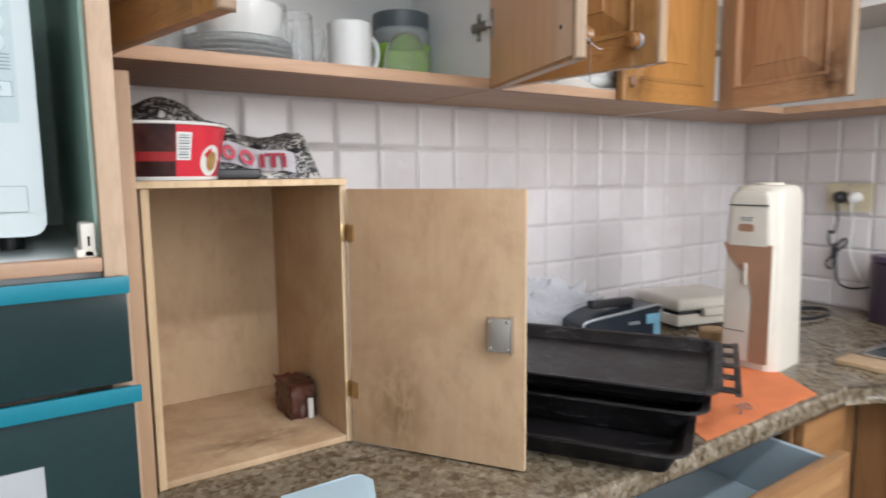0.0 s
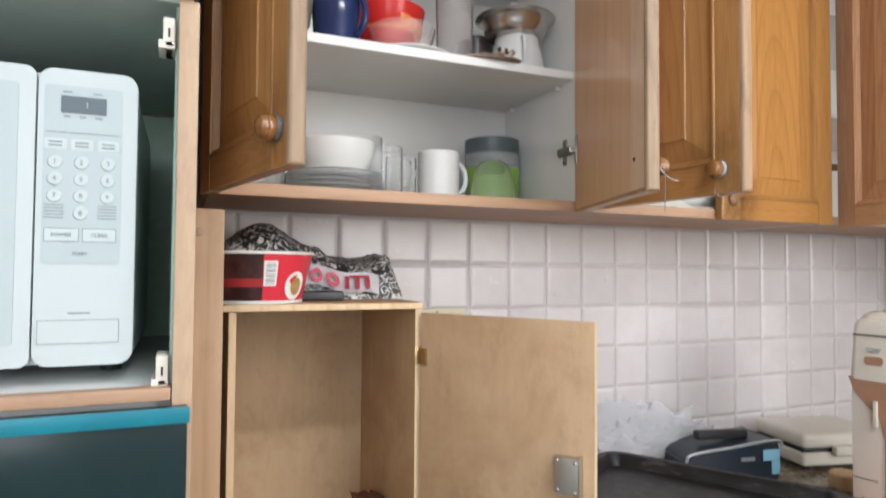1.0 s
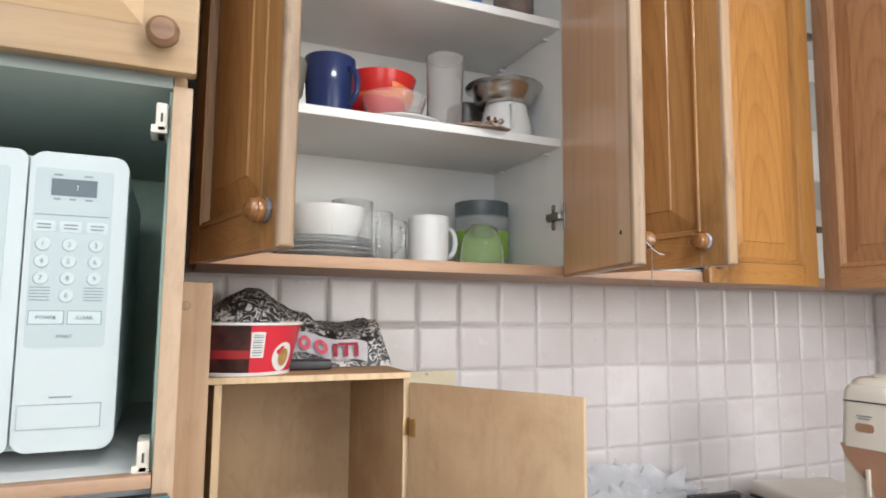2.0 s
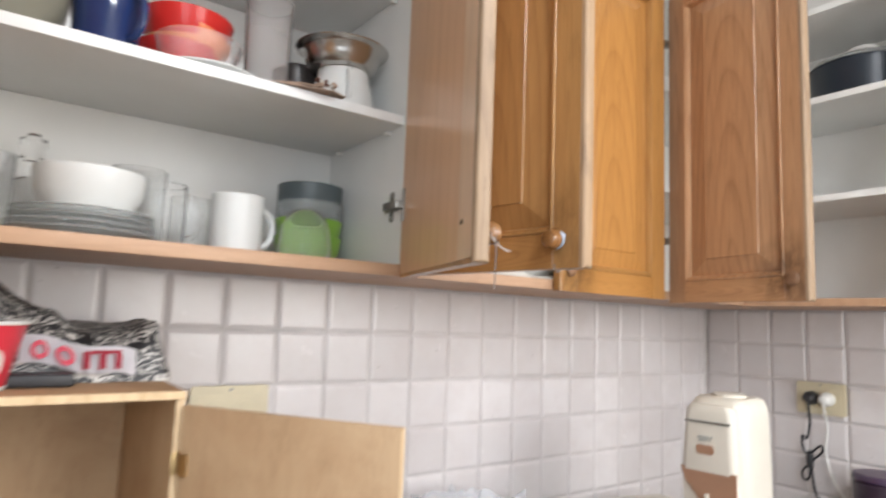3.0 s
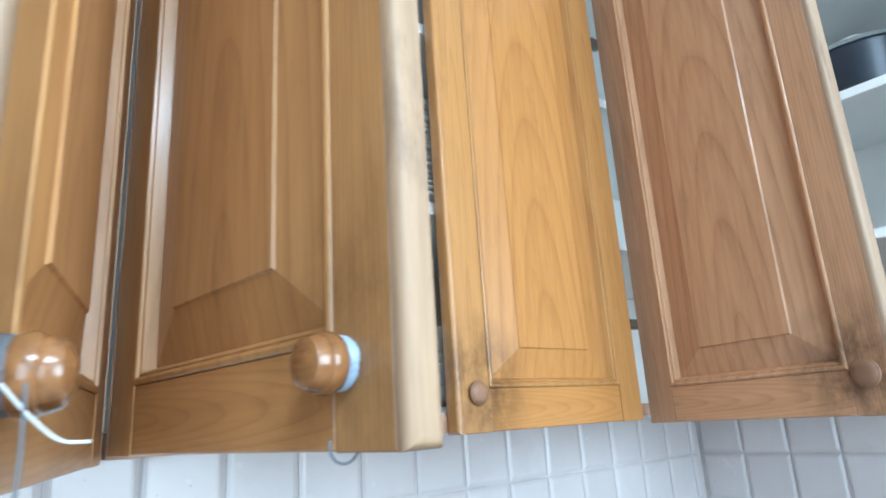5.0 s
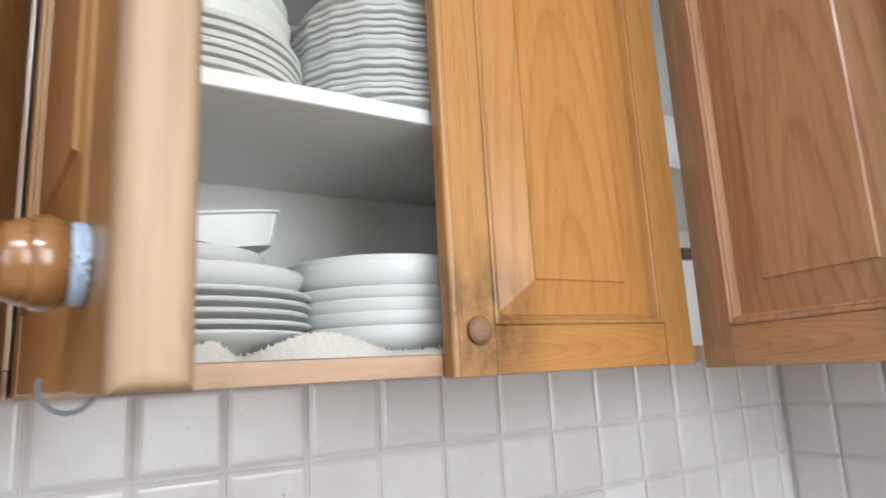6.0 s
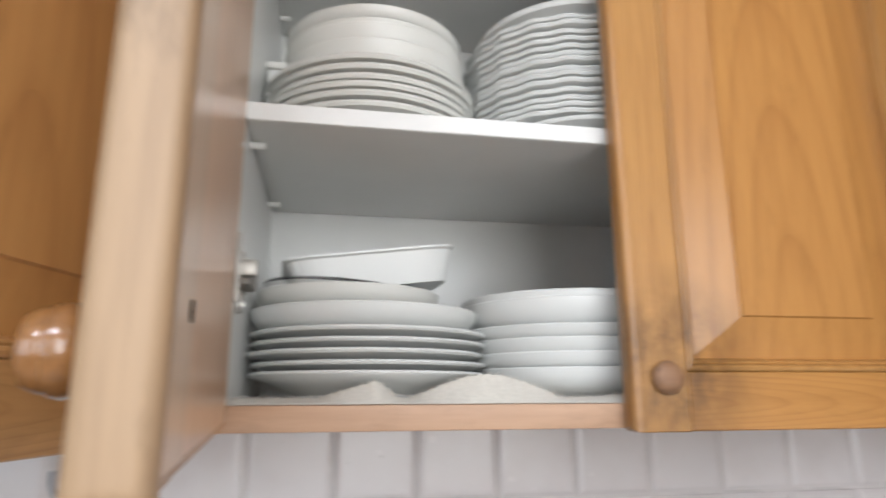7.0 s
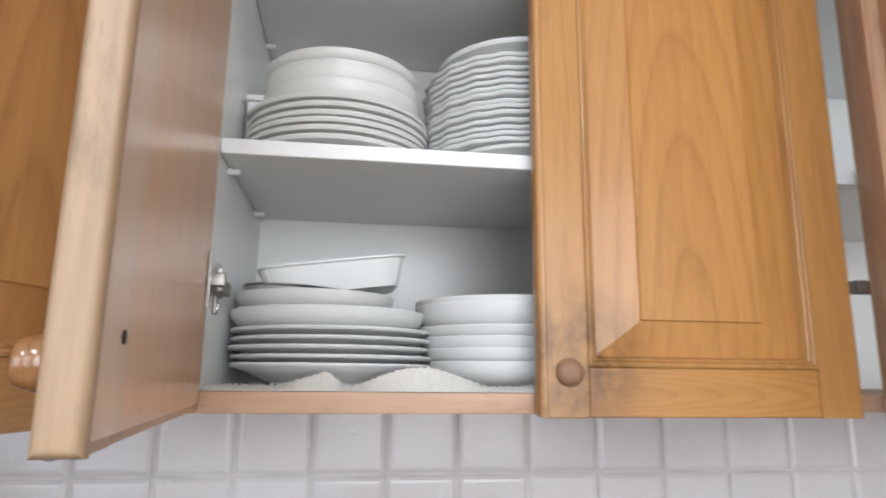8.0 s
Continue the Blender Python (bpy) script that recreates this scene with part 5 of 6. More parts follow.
part("lid", lathe([(0, 0.1185), (0.0355, 0.1185), (0.036, 0.131), (0.034, 0.133), (0, 0.133)], 32), BRASS, nuts, "brass-coloured lid")

# ---- plates in the second cabinet ----
def stack(x, y, z, items, group):
    for label, prof, m_, step, dx, dy, wv in items:
        t = lathed("plate", label, "plate", x + dx, y + dy, z, prof, m_, "disc", group, 72 if wv else 56, 0.016 if wv else 0.0, 20 if wv else 0)
        z += step
    return z


random.seed(2)
j = lambda s=0.002: random.uniform(-s, s)  # noqa: E731
white_plate = "white porcelain dinner plate in a stack"
z = stack(0.128, -0.163, FL + 0.003,
          [("white porcelain soup plate at the foot of the stack", plate_profile(0.111, 0.024, 0.004, 0.6), CERAMIC, 0.0160, 0, 0, 0)]
          + [(white_plate, plate_profile(0.112, 0.0165, 0.0036, 0.62), CERAMIC, 0.0092, j(), j(), 0) for _ in range(4)]
          + [("white porcelain soup plate in a stack", coupe_profile(0.109, 0.026, 0.005, 0.62), CERAMIC, 0.0190, -0.004, 0, 0),
             ("ivory porcelain dessert plate on the stack", coupe_profile(0.088, 0.0255, 0.005, 0.65), CERAMIC_G, 0.0220, -0.02, 0, 0)], "stacked plates")
lathed("plate", "clear glass plate with a dark rim tilted on the stack", "plate", 0.108, -0.163, z - 0.004, plate_profile(0.083, 0.012, 0.003, 0.5), GLASS, "disc", tilt=(0, 5))
dish = thing("oven_dish", "white ribbed porcelain dish tilted on the plates", "dish", m=pose(0.128, -0.158, z + 0.0085, 0, -8, 4))
bm = bmesh.new()
prof = [(0.071, 0.045, 0.0), (0.079, 0.051, 0.030), (0.082, 0.054, 0.0315), (0.082, 0.054, 0.0335), (0.077, 0.049, 0.0325), (0.069, 0.043, 0.003)]
rings = []
N = 96
for rx, ry, zz in prof:
    ring = []
    for i in range(N):
        a = 2 * math.pi * i / N
        c, s_ = math.cos(a), math.sin(a)
        e = 0.28
        rib = 1 + (0.012 * math.cos(a * 40) if 0.001 < zz < 0.0305 else 0)
        ring.append(bm.verts.new((rx * rib * abs(c) ** e * (1 if c >= 0 else -1), ry * rib * abs(s_) ** e * (1 if s_ >= 0 else -1), zz)))
    rings.append(ring)
for a, b in zip(rings, rings[1:]):
    for i in range(N):
        bm.faces.new((a[i], a[(i + 1) % N], b[(i + 1) % N], b[i]))
bm.faces.new(rings[0][::-1])
bm.faces.new(rings[-1])
part("body", bm, CERAMIC, dish)

stack(0.332, -0.163, FL + 0.003,
      [("white porcelain soup plate in a stack", coupe_profile(0.101, 0.027, 0.005, 0.6), CERAMIC, 0.0165, 0, 0, 0),
       ("white porcelain soup plate in a stack", coupe_profile(0.103, 0.024, 0.005, 0.6), CERAMIC, 0.0105, 0, 0, 0),
       ("white porcelain soup plate in a stack", coupe_profile(0.104, 0.026, 0.005, 0.6), CERAMIC, 0.0155, -0.002, 0, 0),
       ("white porcelain soup plate in a stack", coupe_profile(0.106, 0.022, 0.005, 0.6), CERAMIC, 0.0120, -0.003, 0, 0),
       ("deep white porcelain bowl plate on top", coupe_profile(0.106, 0.034, 0.005, 0.7), CERAMIC, 0.0130, -0.004, 0, 0),
       ("deep white porcelain bowl plate on top", coupe_profile(0.106, 0.027, 0.005, 0.7), CERAMIC, 0.0130, -0.004, 0, 0)], "stacked plates")
stack(0.124, -0.165, S1 - 0.004,
      [(white_plate, plate_profile(0.108, 0.017, 0.0055), CERAMIC_G, 0.0090, j(), j(), 0) for _ in range(6)]
      + [("white porcelain soup plate in a stack", coupe_profile(0.094, 0.031, 0.005, 0.72), CERAMIC_G, 0.0165, 0.004, 0, 0) for _ in range(2)]
      + [("white porcelain side plate on the stack", coupe_profile(0.092, 0.020, 0.005, 0.7), CERAMIC_G, 0.0140, 0.003, 0, 0) for _ in range(2)], "stacked plates")
stack(0.338, -0.165, S1 - 0.004,
      [("white plate with a blue line at the stack foot", plate_profile(0.088, 0.015, 0.004), CERAMIC, 0.0080, 0, -0.03, 0)]
      + [("white scalloped dinner plate in a tall stack", plate_profile(0.110, 0.0165, 0.0045), CERAMIC, 0.0078, j(0.003), j(0.003), 1) for _ in range(14)]
      + [("white porcelain soup plate on the scalloped plates", plate_profile(0.104, 0.030, 0.0065, 0.62), CERAMIC, 0.02, 0.008, 0, 0)], "stacked plates")
for x, r, h in ((0.15, 0.034, 0.15), (0.195, 0.032, 0.13)):
    lathed("tumbler", "clear glass tumbler behind the plates", "glass", x, -0.045, S1 - 0.004, mug_profile(r, h, 0.0025), GLASS)

keeper = thing("food_container", "white plastic container beside the upper plates", "container", m=pose(0.0345, -0.115, S1 - 0.004))
part("body", box(-0.015, 0.015, -0.075, 0.075, 0.0, 0.082, 0.004), CERAMIC, keeper)
part("lid", box(-0.0165, 0.0165, -0.0765, 0.0765, 0.0822, 0.090, 0.003), WHITE_PLASTIC, keeper, "white snap lid")

lace = thing("lace_runner", "ivory crocheted runner rumpled under the plates", "runner")
bm = bmesh.new()
NXL, NYL = 220, 28


def lace_at(i, k):
    u, v = i / NXL, k / NYL
    x = 0.018 + 0.40 * u
    y = -0.2885 + 0.20 * v
    wave = 0.018 * math.sin((u - 0.335) * math.pi / 0.33) ** 1.3 if 0.336 < u < 0.664 else 0.0
    wave += 0.013 * max(0, 1 - abs(u - 0.275) / (0.11 if u < 0.275 else 0.045)) + 0.004 * max(0, 1 - abs(u - 0.85) / 0.12) + 0.0035
    rise = min(1, v / 0.07) if v < 0.07 else max(0, 1 - (v - 0.07) / 0.30)
    scallop = 0.0012 * abs(math.sin(u * 160)) * (1 - abs(v - 0.07) / 0.07 if v < 0.14 else 0)
    return (x, y + 0.002 * math.sin(u * 25) * (1 - v), CAB_Z + 0.0196 + wave * rise + scallop)


g = [[bm.verts.new(lace_at(i, k)) for k in range(NYL + 1)] for i in range(NXL + 1)]
for i in range(NXL):
    for k in range(NYL):
        bm.faces.new((g[i][k], g[i + 1][k], g[i + 1][k + 1], g[i][k + 1]))
slab(bm, 0.0006)
part("crochet", bm, LACE, lace)
bm = bmesh.new()
for i in range(0, NXL, 3):
    p = lace_at(i, 2)
    bmesh.ops.create_icosphere(bm, subdivisions=1, radius=0.0011, matrix=Matrix.Translation((p[0], p[1], p[2] + 0.0006)))
part("picot_edge", bm, LACE, lace, "knotted crochet edge")

# things on the shelves of the corner cabinet
casserole = lathed("casserole", "dark blue casserole with a clear glass lid on the shelf", "pot", 1.178, -0.53, 2.0082, [(0, 0), (0.10, 0), (0.118, 0.012), (0.124, 0.084), (0.128, 0.086), (0.121, 0.086), (0.115, 0.012), (0, 0.006)], DARK_BLUE)
part("lid", lathe([(0.128, 0.087), (0.120, 0.098), (0.08, 0.114), (0.03, 0.120), (0, 0.121), (0, 0.117), (0.03, 0.116), (0.078, 0.110), (0.118, 0.094), (0.124, 0.087)], 48), PALE_GLASS, casserole, "clear glass lid")
part("knob", lathe([(0, 0.1215), (0.012, 0.1215), (0.010, 0.130), (0.032, 0.136), (0.032, 0.144), (0, 0.146)], 30), WHITE_PLASTIC, casserole, "white lid knob")

# ties on the knobs
tie = thing("wire_tie", "grey wire with a white end hanging from a knob", "wire")
part("white_end", tube(curve_points([(-0.094, -0.598, 1.530), (-0.086, -0.602, 1.520), (-0.079, -0.608, 1.513), (-0.071, -0.609, 1.512)]), 0.0006, 8), STRING, tie, "white string end")
part("hanging_wire", tube(curve_points([(-0.088, -0.600, 1.534), (-0.0875, -0.602, 1.51), (-0.088, -0.602, 1.487), (-0.0885, -0.602, 1.468)]), 0.0006, 8), WIRE, tie, "grey hanging wire")
loop = thing("wire_loop", "thin dark wire loop hanging under a door knob", "wire")
part("loop", tube([(0.026 + 0.007 * math.cos(radians(a)), -0.590, 1.5050 + 0.008 * math.sin(radians(a))) for a in range(170, 372, 10)], 0.0007, 6), WIRE, loop)

# ---- on the counter ----
def tray(name, label, cx, cy, z, lx, ly, depth, flare, turn, material, slots=False, tilt=0):
    """A rolled-rim tin; lx runs along its long side."""
    t = thing(name, label, "tray", "oven trays", m=pose(cx, cy, z, tilt, 0, turn))
    bm = bmesh.new()
    inner = [(-flare, 0.0018), (-0.004, depth - 0.004), (0.000, depth), (0.008, depth + 0.001), (0.0095, depth - 0.001), (0.0075, depth - 0.0035), (0.000, depth - 0.004), (-0.0058, depth - 0.010), (-flare - 0.0015, 0.0)]
    rings = []
    for off, zz in inner:
        rx, ry, rad = lx / 2 + off, ly / 2 + off, max(0.012, 0.03 + off)
        ring = []
        for sx, sy, a0 in ((1, 1, 0), (-1, 1, 90), (-1, -1, 180), (1, -1, 270)):
            for k in range(7):
                a = radians(a0 + 15 * k)
                ring.append(bm.verts.new((sx * (rx - rad) + rad * math.cos(a), sy * (ry - rad) + rad * math.sin(a), zz)))
        rings.append(ring)
    n = len(rings[0])
    for a, b in zip(rings, rings[1:]):
        for i in range(n):
            bm.faces.new((a[i], a[(i + 1) % n], b[(i + 1) % n], b[i]))
    bm.faces.new(rings[0])
    bm.faces.new(rings[-1][::-1])
    part("pan", bm, material, t)
    rim = bmesh.new()
    ring = []
    for sx, sy, a0 in ((1, 1, 0), (-1, 1, 90), (-1, -1, 180), (1, -1, 270)):
        for k in range(7):
            a = radians(a0 + 15 * k)
            ring.append((sx * (lx / 2 - 0.0295) + 0.0395 * math.cos(a), sy * (ly / 2 - 0.0295) + 0.0395 * math.sin(a), depth - 0.0008))
    part("rolled_rim", tube(ring + ring[:1], 0.0022, 8, rim), material, t, "rolled wire rim")
    if slots:
        bm = bmesh.new()
        x0, x1 = -lx / 2 - 0.030, -lx / 2 - 0.0085
        for k in range(5):
            yc = (ly - 0.05) * (k / 4 - 0.5)
            box(x0, x1, yc - 0.012, yc + 0.012, depth - 0.002, depth + 0.001, 0.0008, 1, bm)
        box(x0 - 0.009, x0 + 0.001, -ly / 2 + 0.006, ly / 2 - 0.006, depth - 0.004, depth + 0.002, 0.0018, 2, bm)
        part("grip_end", bm, material, t, "slotted grip end")
    return t


# long axis of the stack runs from the near right corner towards the wall
AX = math.degrees(math.atan2(0.85, -0.53))
ux, uy = math.cos(radians(AX)), math.sin(radians(AX))
vx, vy = -uy, ux


def from_corner(x, y, lx, ly):
    """Centre of a tray whose near right corner lies at x, y."""
    return x + ux * lx / 2 - vx * ly / 2, y + uy * lx / 2 - vy * ly / 2


c = from_corner(-0.042, -0.738, 0.44, 0.32)
tray("roasting_tin", "black enamel roasting tin at the foot of the stack", c[0], c[1], COUNTER + 0.001, 0.44, 0.32, 0.038, 0.020, AX, ENAMEL)
c = from_corner(0.072, -0.690, 0.38, 0.20)
tray("roasting_tin", "deep black enamel roasting tin in the stack", c[0], c[1], COUNTER + 0.004, 0.38, 0.20, 0.0545, 0.024, AX, ENAMEL)
c = from_corner(0.104, -0.690, 0.42, 0.325)
tray("oven_tray", "greasy black oven tray with a slotted end on tins", c[0], c[1], COUNTER + 0.060, 0.42, 0.325, 0.024, 0.014, AX, ENAMEL, True)

cloth = thing("dish_cloth", "bright orange dish cloth spread on the worktop", "cloth")
bm = bmesh.new()
p00, p10, p11, p01 = Vector((0.11, -0.675)), Vector((0.47, -0.672)), Vector((0.60, -0.475)), Vector((0.22, -0.44))
NC = 26
g = []
for i in range(NC + 1):
    row = []
    for k in range(NC + 1):
        u, v = i / NC, k / NC
        p = p00 * (1 - u) * (1 - v) + p10 * u * (1 - v) + p11 * u * v + p01 * (1 - u) * v
        row.append(bm.verts.new((p.x, p.y + 0.004 * noise.noise(Vector((u * 4, v * 4, 1))), COUNTER + 0.0012 + 0.0035 * max(0, noise.noise(Vector((u * 5, v * 5, 7)))))))
    g.append(row)
for i in range(NC):
    for k in range(NC):
        bm.faces.new((g[i][k], g[i + 1][k], g[i + 1][k + 1], g[i][k + 1]))
slab(bm, 0.001)
part("fabric", bm, ORANGE_CLOTH, cloth)
wr = thing("bent_wire", "thin bent dark wire lying on the orange cloth", "wire")
part("wire", tube(curve_points([(0.245, -0.652, COUNTER + 0.006), (0.27, -0.640, COUNTER + 0.009), (0.285, -0.648, COUNTER + 0.006), (0.30, -0.632, COUNTER + 0.007), (0.272, -0.626, COUNTER + 0.006)]), 0.0012, 6), WIRE, wr)

sheet = thing("paper_sheet", "pale blue sheet of paper on the worktop", "paper")
bm = bmesh.new()
vs = [bm.verts.new(p) for p in ((-0.383, -0.487, COUNTER + 0.0025), (-0.390, -0.466, COUNTER + 0.004), (-0.404, -0.461, COUNTER + 0.005), (-0.505, -0.458, COUNTER + 0.003), (-0.56, -0.60, COUNTER + 0.0015), (-0.44, -0.62, COUNTER + 0.0015))]
bm.faces.new(vs)
slab(bm, 0.0006)
part("sheet", bm, PAPER, sheet, "", False)

# drinks dispenser
disp = thing("drinks_dispenser", "tall cream plastic drinks dispenser with a tan drip recess", "dispenser", m=pose(0.590, -0.494, COUNTER, 0, 0, -84))


def shell(w, d, z0, z1, top, r=0.03):
    """A rounded upright shell: halves of width w and depth d at the base and the top."""
    bm = bmesh.new()
    rings = []
    steps = [(z0, 1.0), (z0 + 0.004, 1.005), (z1 - 0.05, top), (z1 - 0.028, top * 0.985), (z1 - 0.014, top * 0.95), (z1 - 0.005, top * 0.89), (z1, top * 0.78)]
    for zz, f in steps:
        ring = []
        for sx, sy, a0 in ((1, 1, 0), (-1, 1, 90), (-1, -1, 180), (1, -1, 270)):
            for k in range(7):
                a = radians(a0 + 15 * k)
                ring.append(bm.verts.new((sx * (w * f - r) + r * math.cos(a), sy * (d * f - r) + r * math.sin(a), zz)))
        rings.append(ring)
    for a, b in zip(rings, rings[1:]):
        for i in range(len(a)):
            bm.faces.new((a[i], a[(i + 1) % len(a)], b[(i + 1) % len(b)], b[i]))
    bm.faces.new(rings[0][::-1])
    bm.faces.new(rings[-1])
    return bm


part("body", shell(0.061, 0.074, 0.0, 0.394, 0.90), CREAM, disp)
hood = part("hood", shell(0.050, 0.022, 0.268, 0.382, 0.93, 0.014), CREAM, disp, "projecting cream hood")
hood.matrix_basis = pose(0.0, -0.070, 0)
part("seam", box(-0.040, 0.040, -0.0222, -0.0208, 0.352, 0.3545), DARK_HOLE, hood)
part("recess", box(-0.046, 0.046, -0.0885, -0.062, 0.02, 0.268, 0.002), CREAM, disp, "cream drip back plate")
bm = bmesh.new()
arc = [(-0.050, 0.272), (0.050, 0.272), (0.050, 0.02), (0.012, 0.02), (0.014, 0.16), (0.004, 0.20), (-0.018, 0.222), (-0.040, 0.248)]
fr = [bm.verts.new((x, -0.0915, z)) for x, z in arc]
bk = [bm.verts.new((x, -0.0888, z)) for x, z in arc]
bm.faces.new(fr)
bm.faces.new(bk[::-1])
for a in range(len(arc)):
    b = (a + 1) % len(arc)
    bm.faces.new((fr[a], fr[b], bk[b], bk[a]))
part("tan_panel", bm, CREAM_BROWN, disp, "tan plastic panel", False)
part("lever", box(-0.004, 0.003, -0.098, -0.092, 0.185, 0.232, 0.0015), CREAM, disp)
part("emblem", oblong(-0.020, 0.012, 0.298, 0.314, -0.0226, 0.0022, 0.006), CREAM_BROWN, hood, "worn oval emblem")
for z, w in ((0.3275, 0.013), (0.3225, 0.010)):
    part("print_bar", box(-w - 0.004, w - 0.004, -0.0224, -0.0200, z - 0.0008, z + 0.0008), INK, hood)
part("cap", lathe([(0, 0.3935), (0.03, 0.3935), (0.03, 0.398), (0.026, 0.400), (0, 0.400)], 28), CREAM, disp)
part("seam", box(-0.046, 0.0, -0.0893, -0.0887, 0.082, 0.0835), DARK_HOLE, disp)

# things along the wall
film = thing("plastic_bags", "crumpled clear plastic bags heaped against the tiles", "plastic bags")
bm = bmesh.new()
bmesh.ops.create_icosphere(bm, subdivisions=5, radius=1)
for v in bm.verts:
    d = v.co.normalized()
    n = abs(noise.noise(d * 3.2)) * 0.5 + abs(noise.noise(d * 9)) * 0.35 + abs(noise.noise(d * 20)) * 0.18
    f = 0.75 + n * 0.6
    v.co = Vector((0.32 + d.x * 0.235 * f, -0.070 + d.y * 0.045 * f, COUNTER + 0.002 + max(0, (d.z * 0.5 + 0.35)) * (0.19 - 0.05 * d.x) * f))
part("film", bm, FILM, film)

player = thing("radio", "dark blue portable radio with a pale sticker beside the plastic bags", "radio", m=pose(0.447, -0.222, COUNTER, 0, 0, -11))
bm = bmesh.new()
prof = [(-0.112, 0.0), (0.118, 0.0), (0.124, 0.060), (0.116, 0.089), (0.0, 0.078), (-0.098, 0.067), (-0.116, 0.052), (-0.120, 0.024)]
fr = [bm.verts.new((x, 0.0, z)) for x, z in prof]
bk = [bm.verts.new((x * 0.94, 0.115, z * 1.06)) for x, z in prof]
bm.faces.new(fr)
bm.faces.new(bk[::-1])
for a in range(len(prof)):
    b = (a + 1) % len(prof)
    bm.faces.new((fr[a], fr[b], bk[b], bk[a]))
bmesh.ops.bevel(bm, geom=list(bm.edges), offset=0.004, segments=2, affect="EDGES")
part("body", bm, DARK_BLUE, player)
part("trim", tube(curve_points([(-0.120, -0.001, 0.024), (-0.116, -0.001, 0.053), (-0.098, -0.001, 0.068), (0.0, -0.001, 0.079), (0.112, -0.001, 0.090), (0.123, -0.001, 0.070)]), 0.0034, 8), SILVER, player, "silver front trim")
part("badge", box(0.020, 0.054, -0.0022, -0.0002, 0.047, 0.055), SILVER, player, "small silver badge")
bm = box(0.076, 0.119, -0.0016, -0.0002, 0.045, 0.070, 0.0006)
box(0.098, 0.119, -0.0016, -0.0002, 0.014, 0.0445, 0.0006, bm=bm)
part("sticker", bm, SKY_FILM, player, "light blue angled sticker")
hd = part("carrying_handle", box(-0.060, 0.070, 0.040, 0.062, 0.086, 0.106, 0.006, 3), BLACK_PLASTIC, player, "folded black carrying handle")

iron = thing("sandwich_toaster", "cream sandwich toaster lying on the worktop", "toaster", m=pose(0.81, -0.165, COUNTER, 0, 0, -14) @ Matrix.Scale(0.82, 4))
part("base", box(-0.15, 0.14, -0.11, 0.11, 0.012, 0.052, 0.012, 3), CREAM, iron)
part("band", box(-0.147, 0.137, -0.107, 0.107, 0.0523, 0.0605, 0.002), BLACK_PLASTIC, iron, "black seam band")
part("lid", box(-0.15, 0.14, -0.11, 0.11, 0.061, 0.105, 0.018, 4), CREAM, iron)
part("handle", box(-0.06, 0.05, -0.132, -0.1105, 0.045, 0.072, 0.006, 3), CREAM, iron)
for x in (-0.12, 0.11):
    for y in (-0.085, 0.085):
        part("foot", lathe([(0, 0), (0.01, 0), (0.01, 0.0125), (0, 0.0125)], 12, (x, y, 0)), BLACK_PLASTIC, iron)
tin = lathed("cork_stand", "small tan wooden stand behind the trays", "stand", 0.655, -0.335, COUNTER, [(0, 0), (0.03, 0), (0.032, 0.004), (0.032, 0.03), (0.028, 0.034), (0, 0.034)], PLY_EDGE)

# sockets and cords
def socket_plate(name, label, m, w, h, holes):
    s = thing(name, label, "socket", m=m)
    part("plate", oblong(0, w, 0, h, -0.009, 0.009, 0.006), SOCKET, s)
    part("inset", oblong(0.012, w - 0.012, 0.014, h - 0.014, -0.0105, 0.0015, 0.004), SOCKET, s)
    for x in holes:
        r = lathe([(0.017, 0), (0.019, 0), (0.019, 0.0012), (0.017, 0.0012)], 24)
        bmesh.ops.rotate(r, verts=r.verts, matrix=Matrix.Rotation(radians(90), 3, "X"))
        bmesh.ops.translate(r, verts=r.verts, vec=(x, -0.0105, h / 2))
        part("outlet_ring", r, SOCKET, s)
    part("screw", box(w / 2 - 0.003, w / 2 + 0.003, -0.0102, -0.009, h - 0.009, h - 0.004, 0.001), NICKEL, s)
    return s


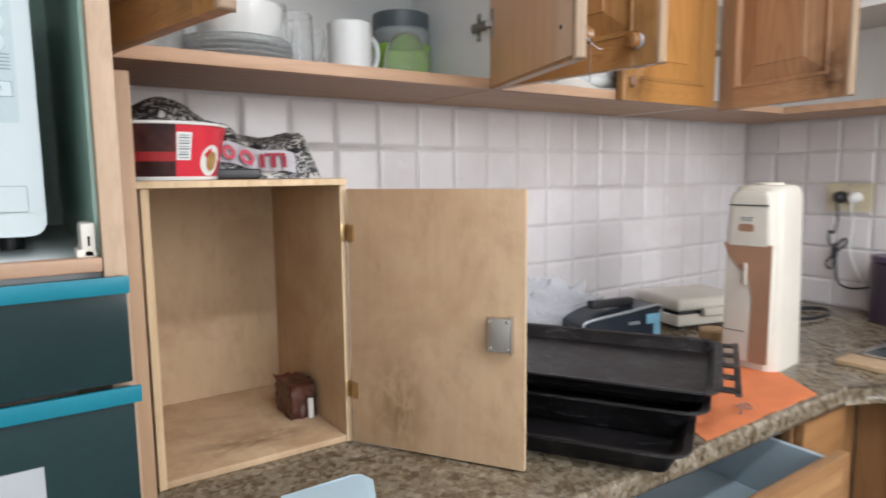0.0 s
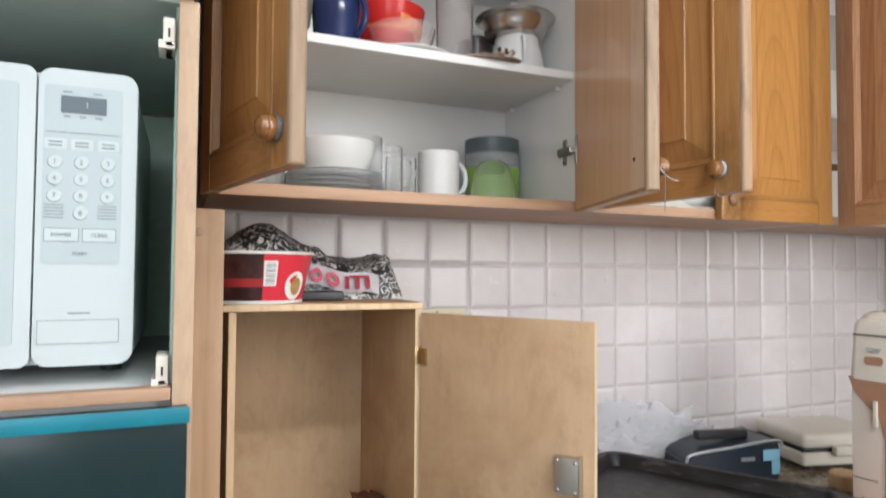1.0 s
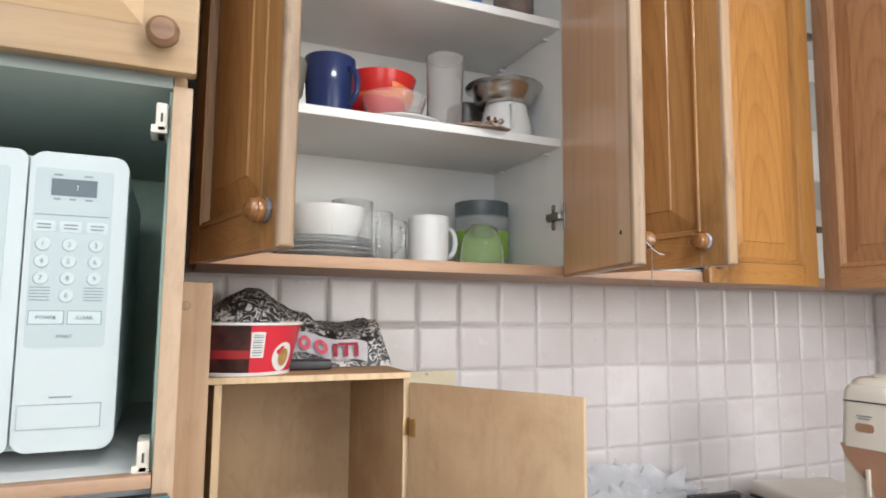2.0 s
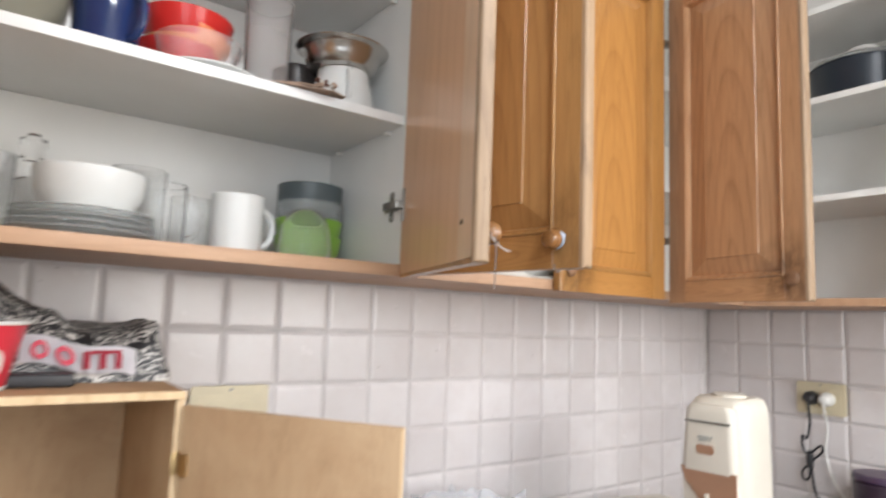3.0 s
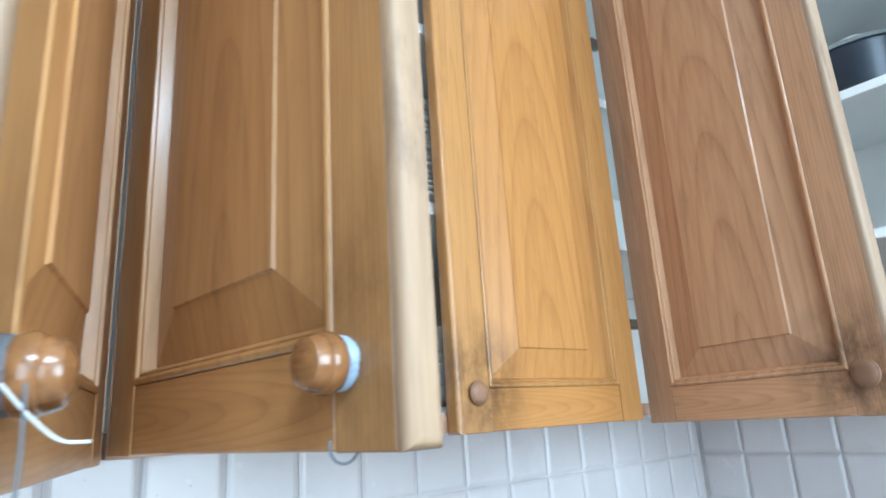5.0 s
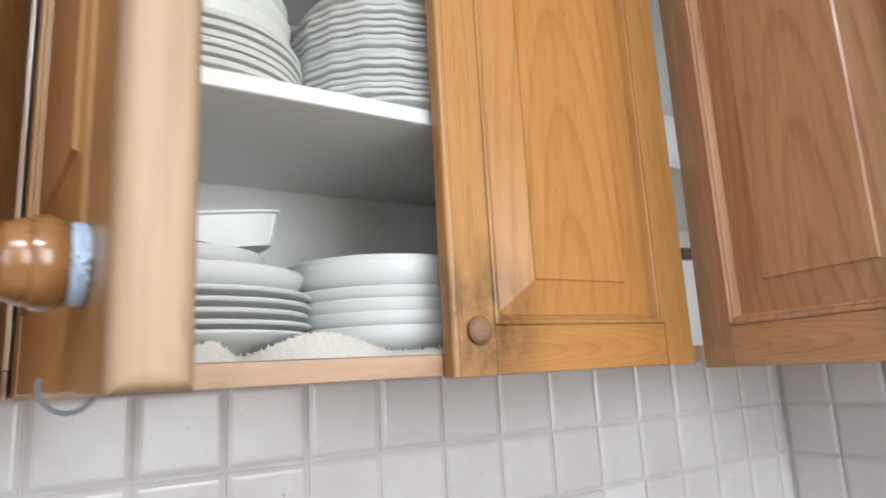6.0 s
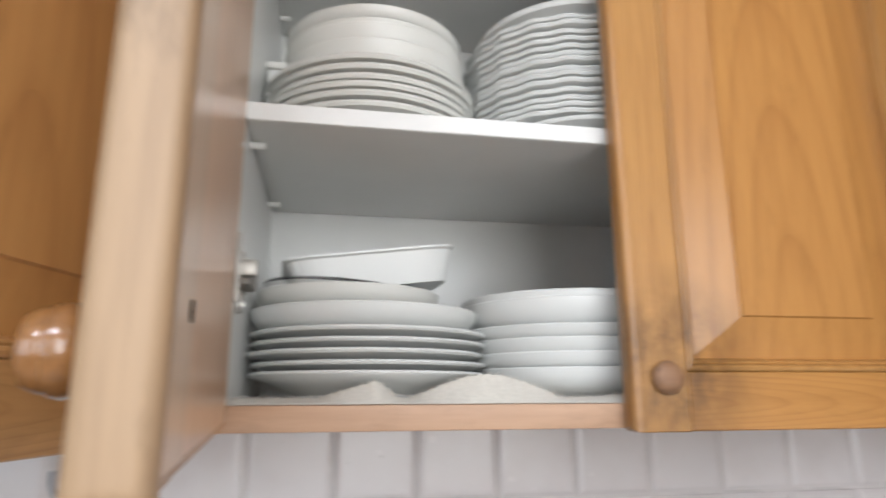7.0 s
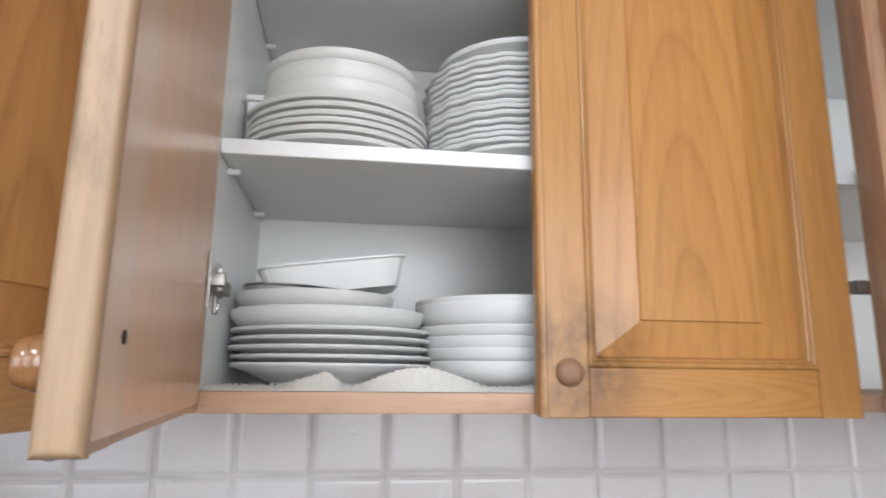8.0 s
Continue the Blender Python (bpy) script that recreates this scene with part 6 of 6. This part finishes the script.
socket_plate("wall_socket", "yellowed plastic double socket on the tiles", pose(-0.253, -0.0072, 1.216), 0.136, 0.087, (0.042, 0.094))
sk = socket_plate("wall_socket", "yellowed plastic double socket with a black and a white plug", pose(WALL_B - 0.0072, -0.282, 1.217, 0, 0, -90), 0.124, 0.085, (0.042, 0.082))
for y, m_, nm in ((-0.324, BLACK_PLASTIC, "black"), (-0.364, WHITE_PLASTIC, "white")):
    pl = thing("plug", nm + " mains plug with its cord in the socket", "plug")
    b = lathe([(0, 0), (0.0185, 0), (0.0185, 0.016), (0.014, 0.028), (0.008, 0.034), (0, 0.035)], 24)
    bmesh.ops.rotate(b, verts=b.verts, matrix=Matrix.Rotation(radians(-90), 3, "Y"))
    bmesh.ops.translate(b, verts=b.verts, vec=(WALL_B - 0.0182, y, 1.2595))
    part("body", b, m_, pl)
    X = WALL_B - 0.030
    if nm == "black":
        pts = [(X - 0.018, y, 1.2595), (X - 0.016, y - 0.001, 1.235), (X, y + 0.004, 1.19), (X, y + 0.012, 1.15), (X, y + 0.024, 1.155), (X, y + 0.022, 1.12), (X, y + 0.006, 1.11), (X - 0.004, y - 0.022, 1.135), (X, y - 0.026, 1.12), (X, y + 0.002, 1.09), (X, y + 0.026, 1.06), (X, y + 0.022, 1.04), (X, y + 0.008, 1.05), (X, y + 0.006, 1.12), (X, y + 0.001, 1.06), (X, y - 0.01, 1.0), (X, y - 0.05, 0.985), (X, y - 0.11, 1.0)]
        part("cord", tube(curve_points(pts, 8), 0.0032, 8), m_, pl, "black cord tied in a bow")
        part("tie", lathe([(0.0, -0.02), (0.009, -0.018), (0.0095, 0.0), (0.009, 0.018), (0, 0.02)], 12, (X, y + 0.006, 1.09)), m_, pl)
    else:
        pts = [(X - 0.018, y, 1.2595), (X - 0.016, y, 1.232), (X + 0.004, y + 0.001, 1.18), (X + 0.006, y + 0.008, 1.12), (X + 0.006, y - 0.01, 1.05), (X + 0.004, y - 0.05, 0.99), (X, y - 0.09, 0.96)]
        part("cord", tube(curve_points(pts, 8), 0.003, 8), m_, pl, "white cord")

jar = thing("canister", "dark purple plastic canister against the side wall", "canister", m=pose(1.24, -0.515, COUNTER))
part("body", lathe([(0, 0), (0.062, 0), (0.065, 0.004), (0.065, 0.164), (0.06, 0.17), (0, 0.17)], 36), mat("dark_purple_plastic", (0.035, 0.02, 0.035), 0.35), jar)
part("lid", lathe([(0, 0.1705), (0.064, 0.1705), (0.066, 0.173), (0.064, 0.186), (0, 0.188)], 36), mat("purple_plastic_lid", (0.06, 0.03, 0.07), 0.35), jar)
coil = thing("coiled_cable", "dark cable coiled on the worktop", "cable")
part("coil", tube([(1.12 + 0.10 * math.cos(a * 0.2), -0.33 + 0.05 * math.sin(a * 0.2), COUNTER + 0.005 + 0.0001 * a) for a in range(0, 70)], 0.0035, 8), BLACK_PLASTIC, coil)
hob = thing("hob", "steel-edged dark glass hob on the side worktop", "hob")
part("glass", box(0.80, 1.28, -1.15, -0.62, COUNTER + 0.0005, COUNTER + 0.010, 0.003), BLACK_GLASS, hob)
part("frame", box(0.785, 0.7995, -1.16, -0.61, COUNTER + 0.0005, COUNTER + 0.014, 0.003), STEEL, hob)
part("frame", box(0.80, 1.29, -0.6195, -0.605, COUNTER + 0.0005, COUNTER + 0.014, 0.003), STEEL, hob)
board = thing("chopping_board", "pale wooden board lying before the hob", "board")
part("board", box(0.70, 0.775, -0.95, -0.60, COUNTER + 0.0005, COUNTER + 0.012, 0.003), PLY_X, board)

# ---- wall tiles ----
def tile_mesh(w, h, name):
    bm = bmesh.new()
    g = 0.0017
    levels = ((g, 0.0), (g + 0.0004, -0.0035), (g + 0.0055, -0.0060), (g + 0.009, -0.0064))
    rings = []
    for off, y in levels:
        rings.append([bm.verts.new((x, y, z)) for x, z in ((off, off), (w - off, off), (w - off, h - off), (off, h - off))])
    for a, b in zip(rings, rings[1:]):
        for k in range(4):
            bm.faces.new((a[k], a[(k + 1) % 4], b[(k + 1) % 4], b[k]))
    bm.faces.new(rings[-1])
    me = bpy.data.meshes.new(name)
    bm.to_mesh(me)
    bm.free()
    me.materials.append(TILE)
    return me


TS = 0.1
full = tile_mesh(TS, TS, "tile")
random.seed(9)


def lay(me, parent, x, y, z, rz):
    ob = new("tile", me)
    ob.parent = parent
    ob.matrix_basis = pose(x, y, z, random.uniform(-0.5, 0.5), 0, rz + random.uniform(-0.5, 0.5))


cut_n, cut_low = tile_mesh(WALL_B - 1.3 - 0.002, TS, "tile"), tile_mesh(TS, 1.0 - COUNTER, "tile")
cut_low_n = tile_mesh(WALL_B - 1.3 - 0.002, 1.0 - COUNTER, "tile")
for z in (1.4, 1.3, 1.2, 1.1, 1.0):
    for i in range(-7, 13):
        lay(full, wall_north, i * TS, 0.0055, z, 0)
    lay(cut_n, wall_north, 1.3, 0.0055, z, 0)
for i in range(-7, 13):
    lay(cut_low, wall_north, i * TS, 0.0055, COUNTER, 0)
lay(cut_low_n, wall_north, 1.3, 0.0055, COUNTER, 0)
for z in (1.4, 1.3, 1.2, 1.1, 1.0):
    for i in range(11):
        lay(full, wall_east, WALL_B + 0.0055, -0.003 - i * TS, z, -90)
for i in range(11):
    lay(cut_low, wall_east, WALL_B + 0.0055, -0.003 - i * TS, COUNTER, -90)
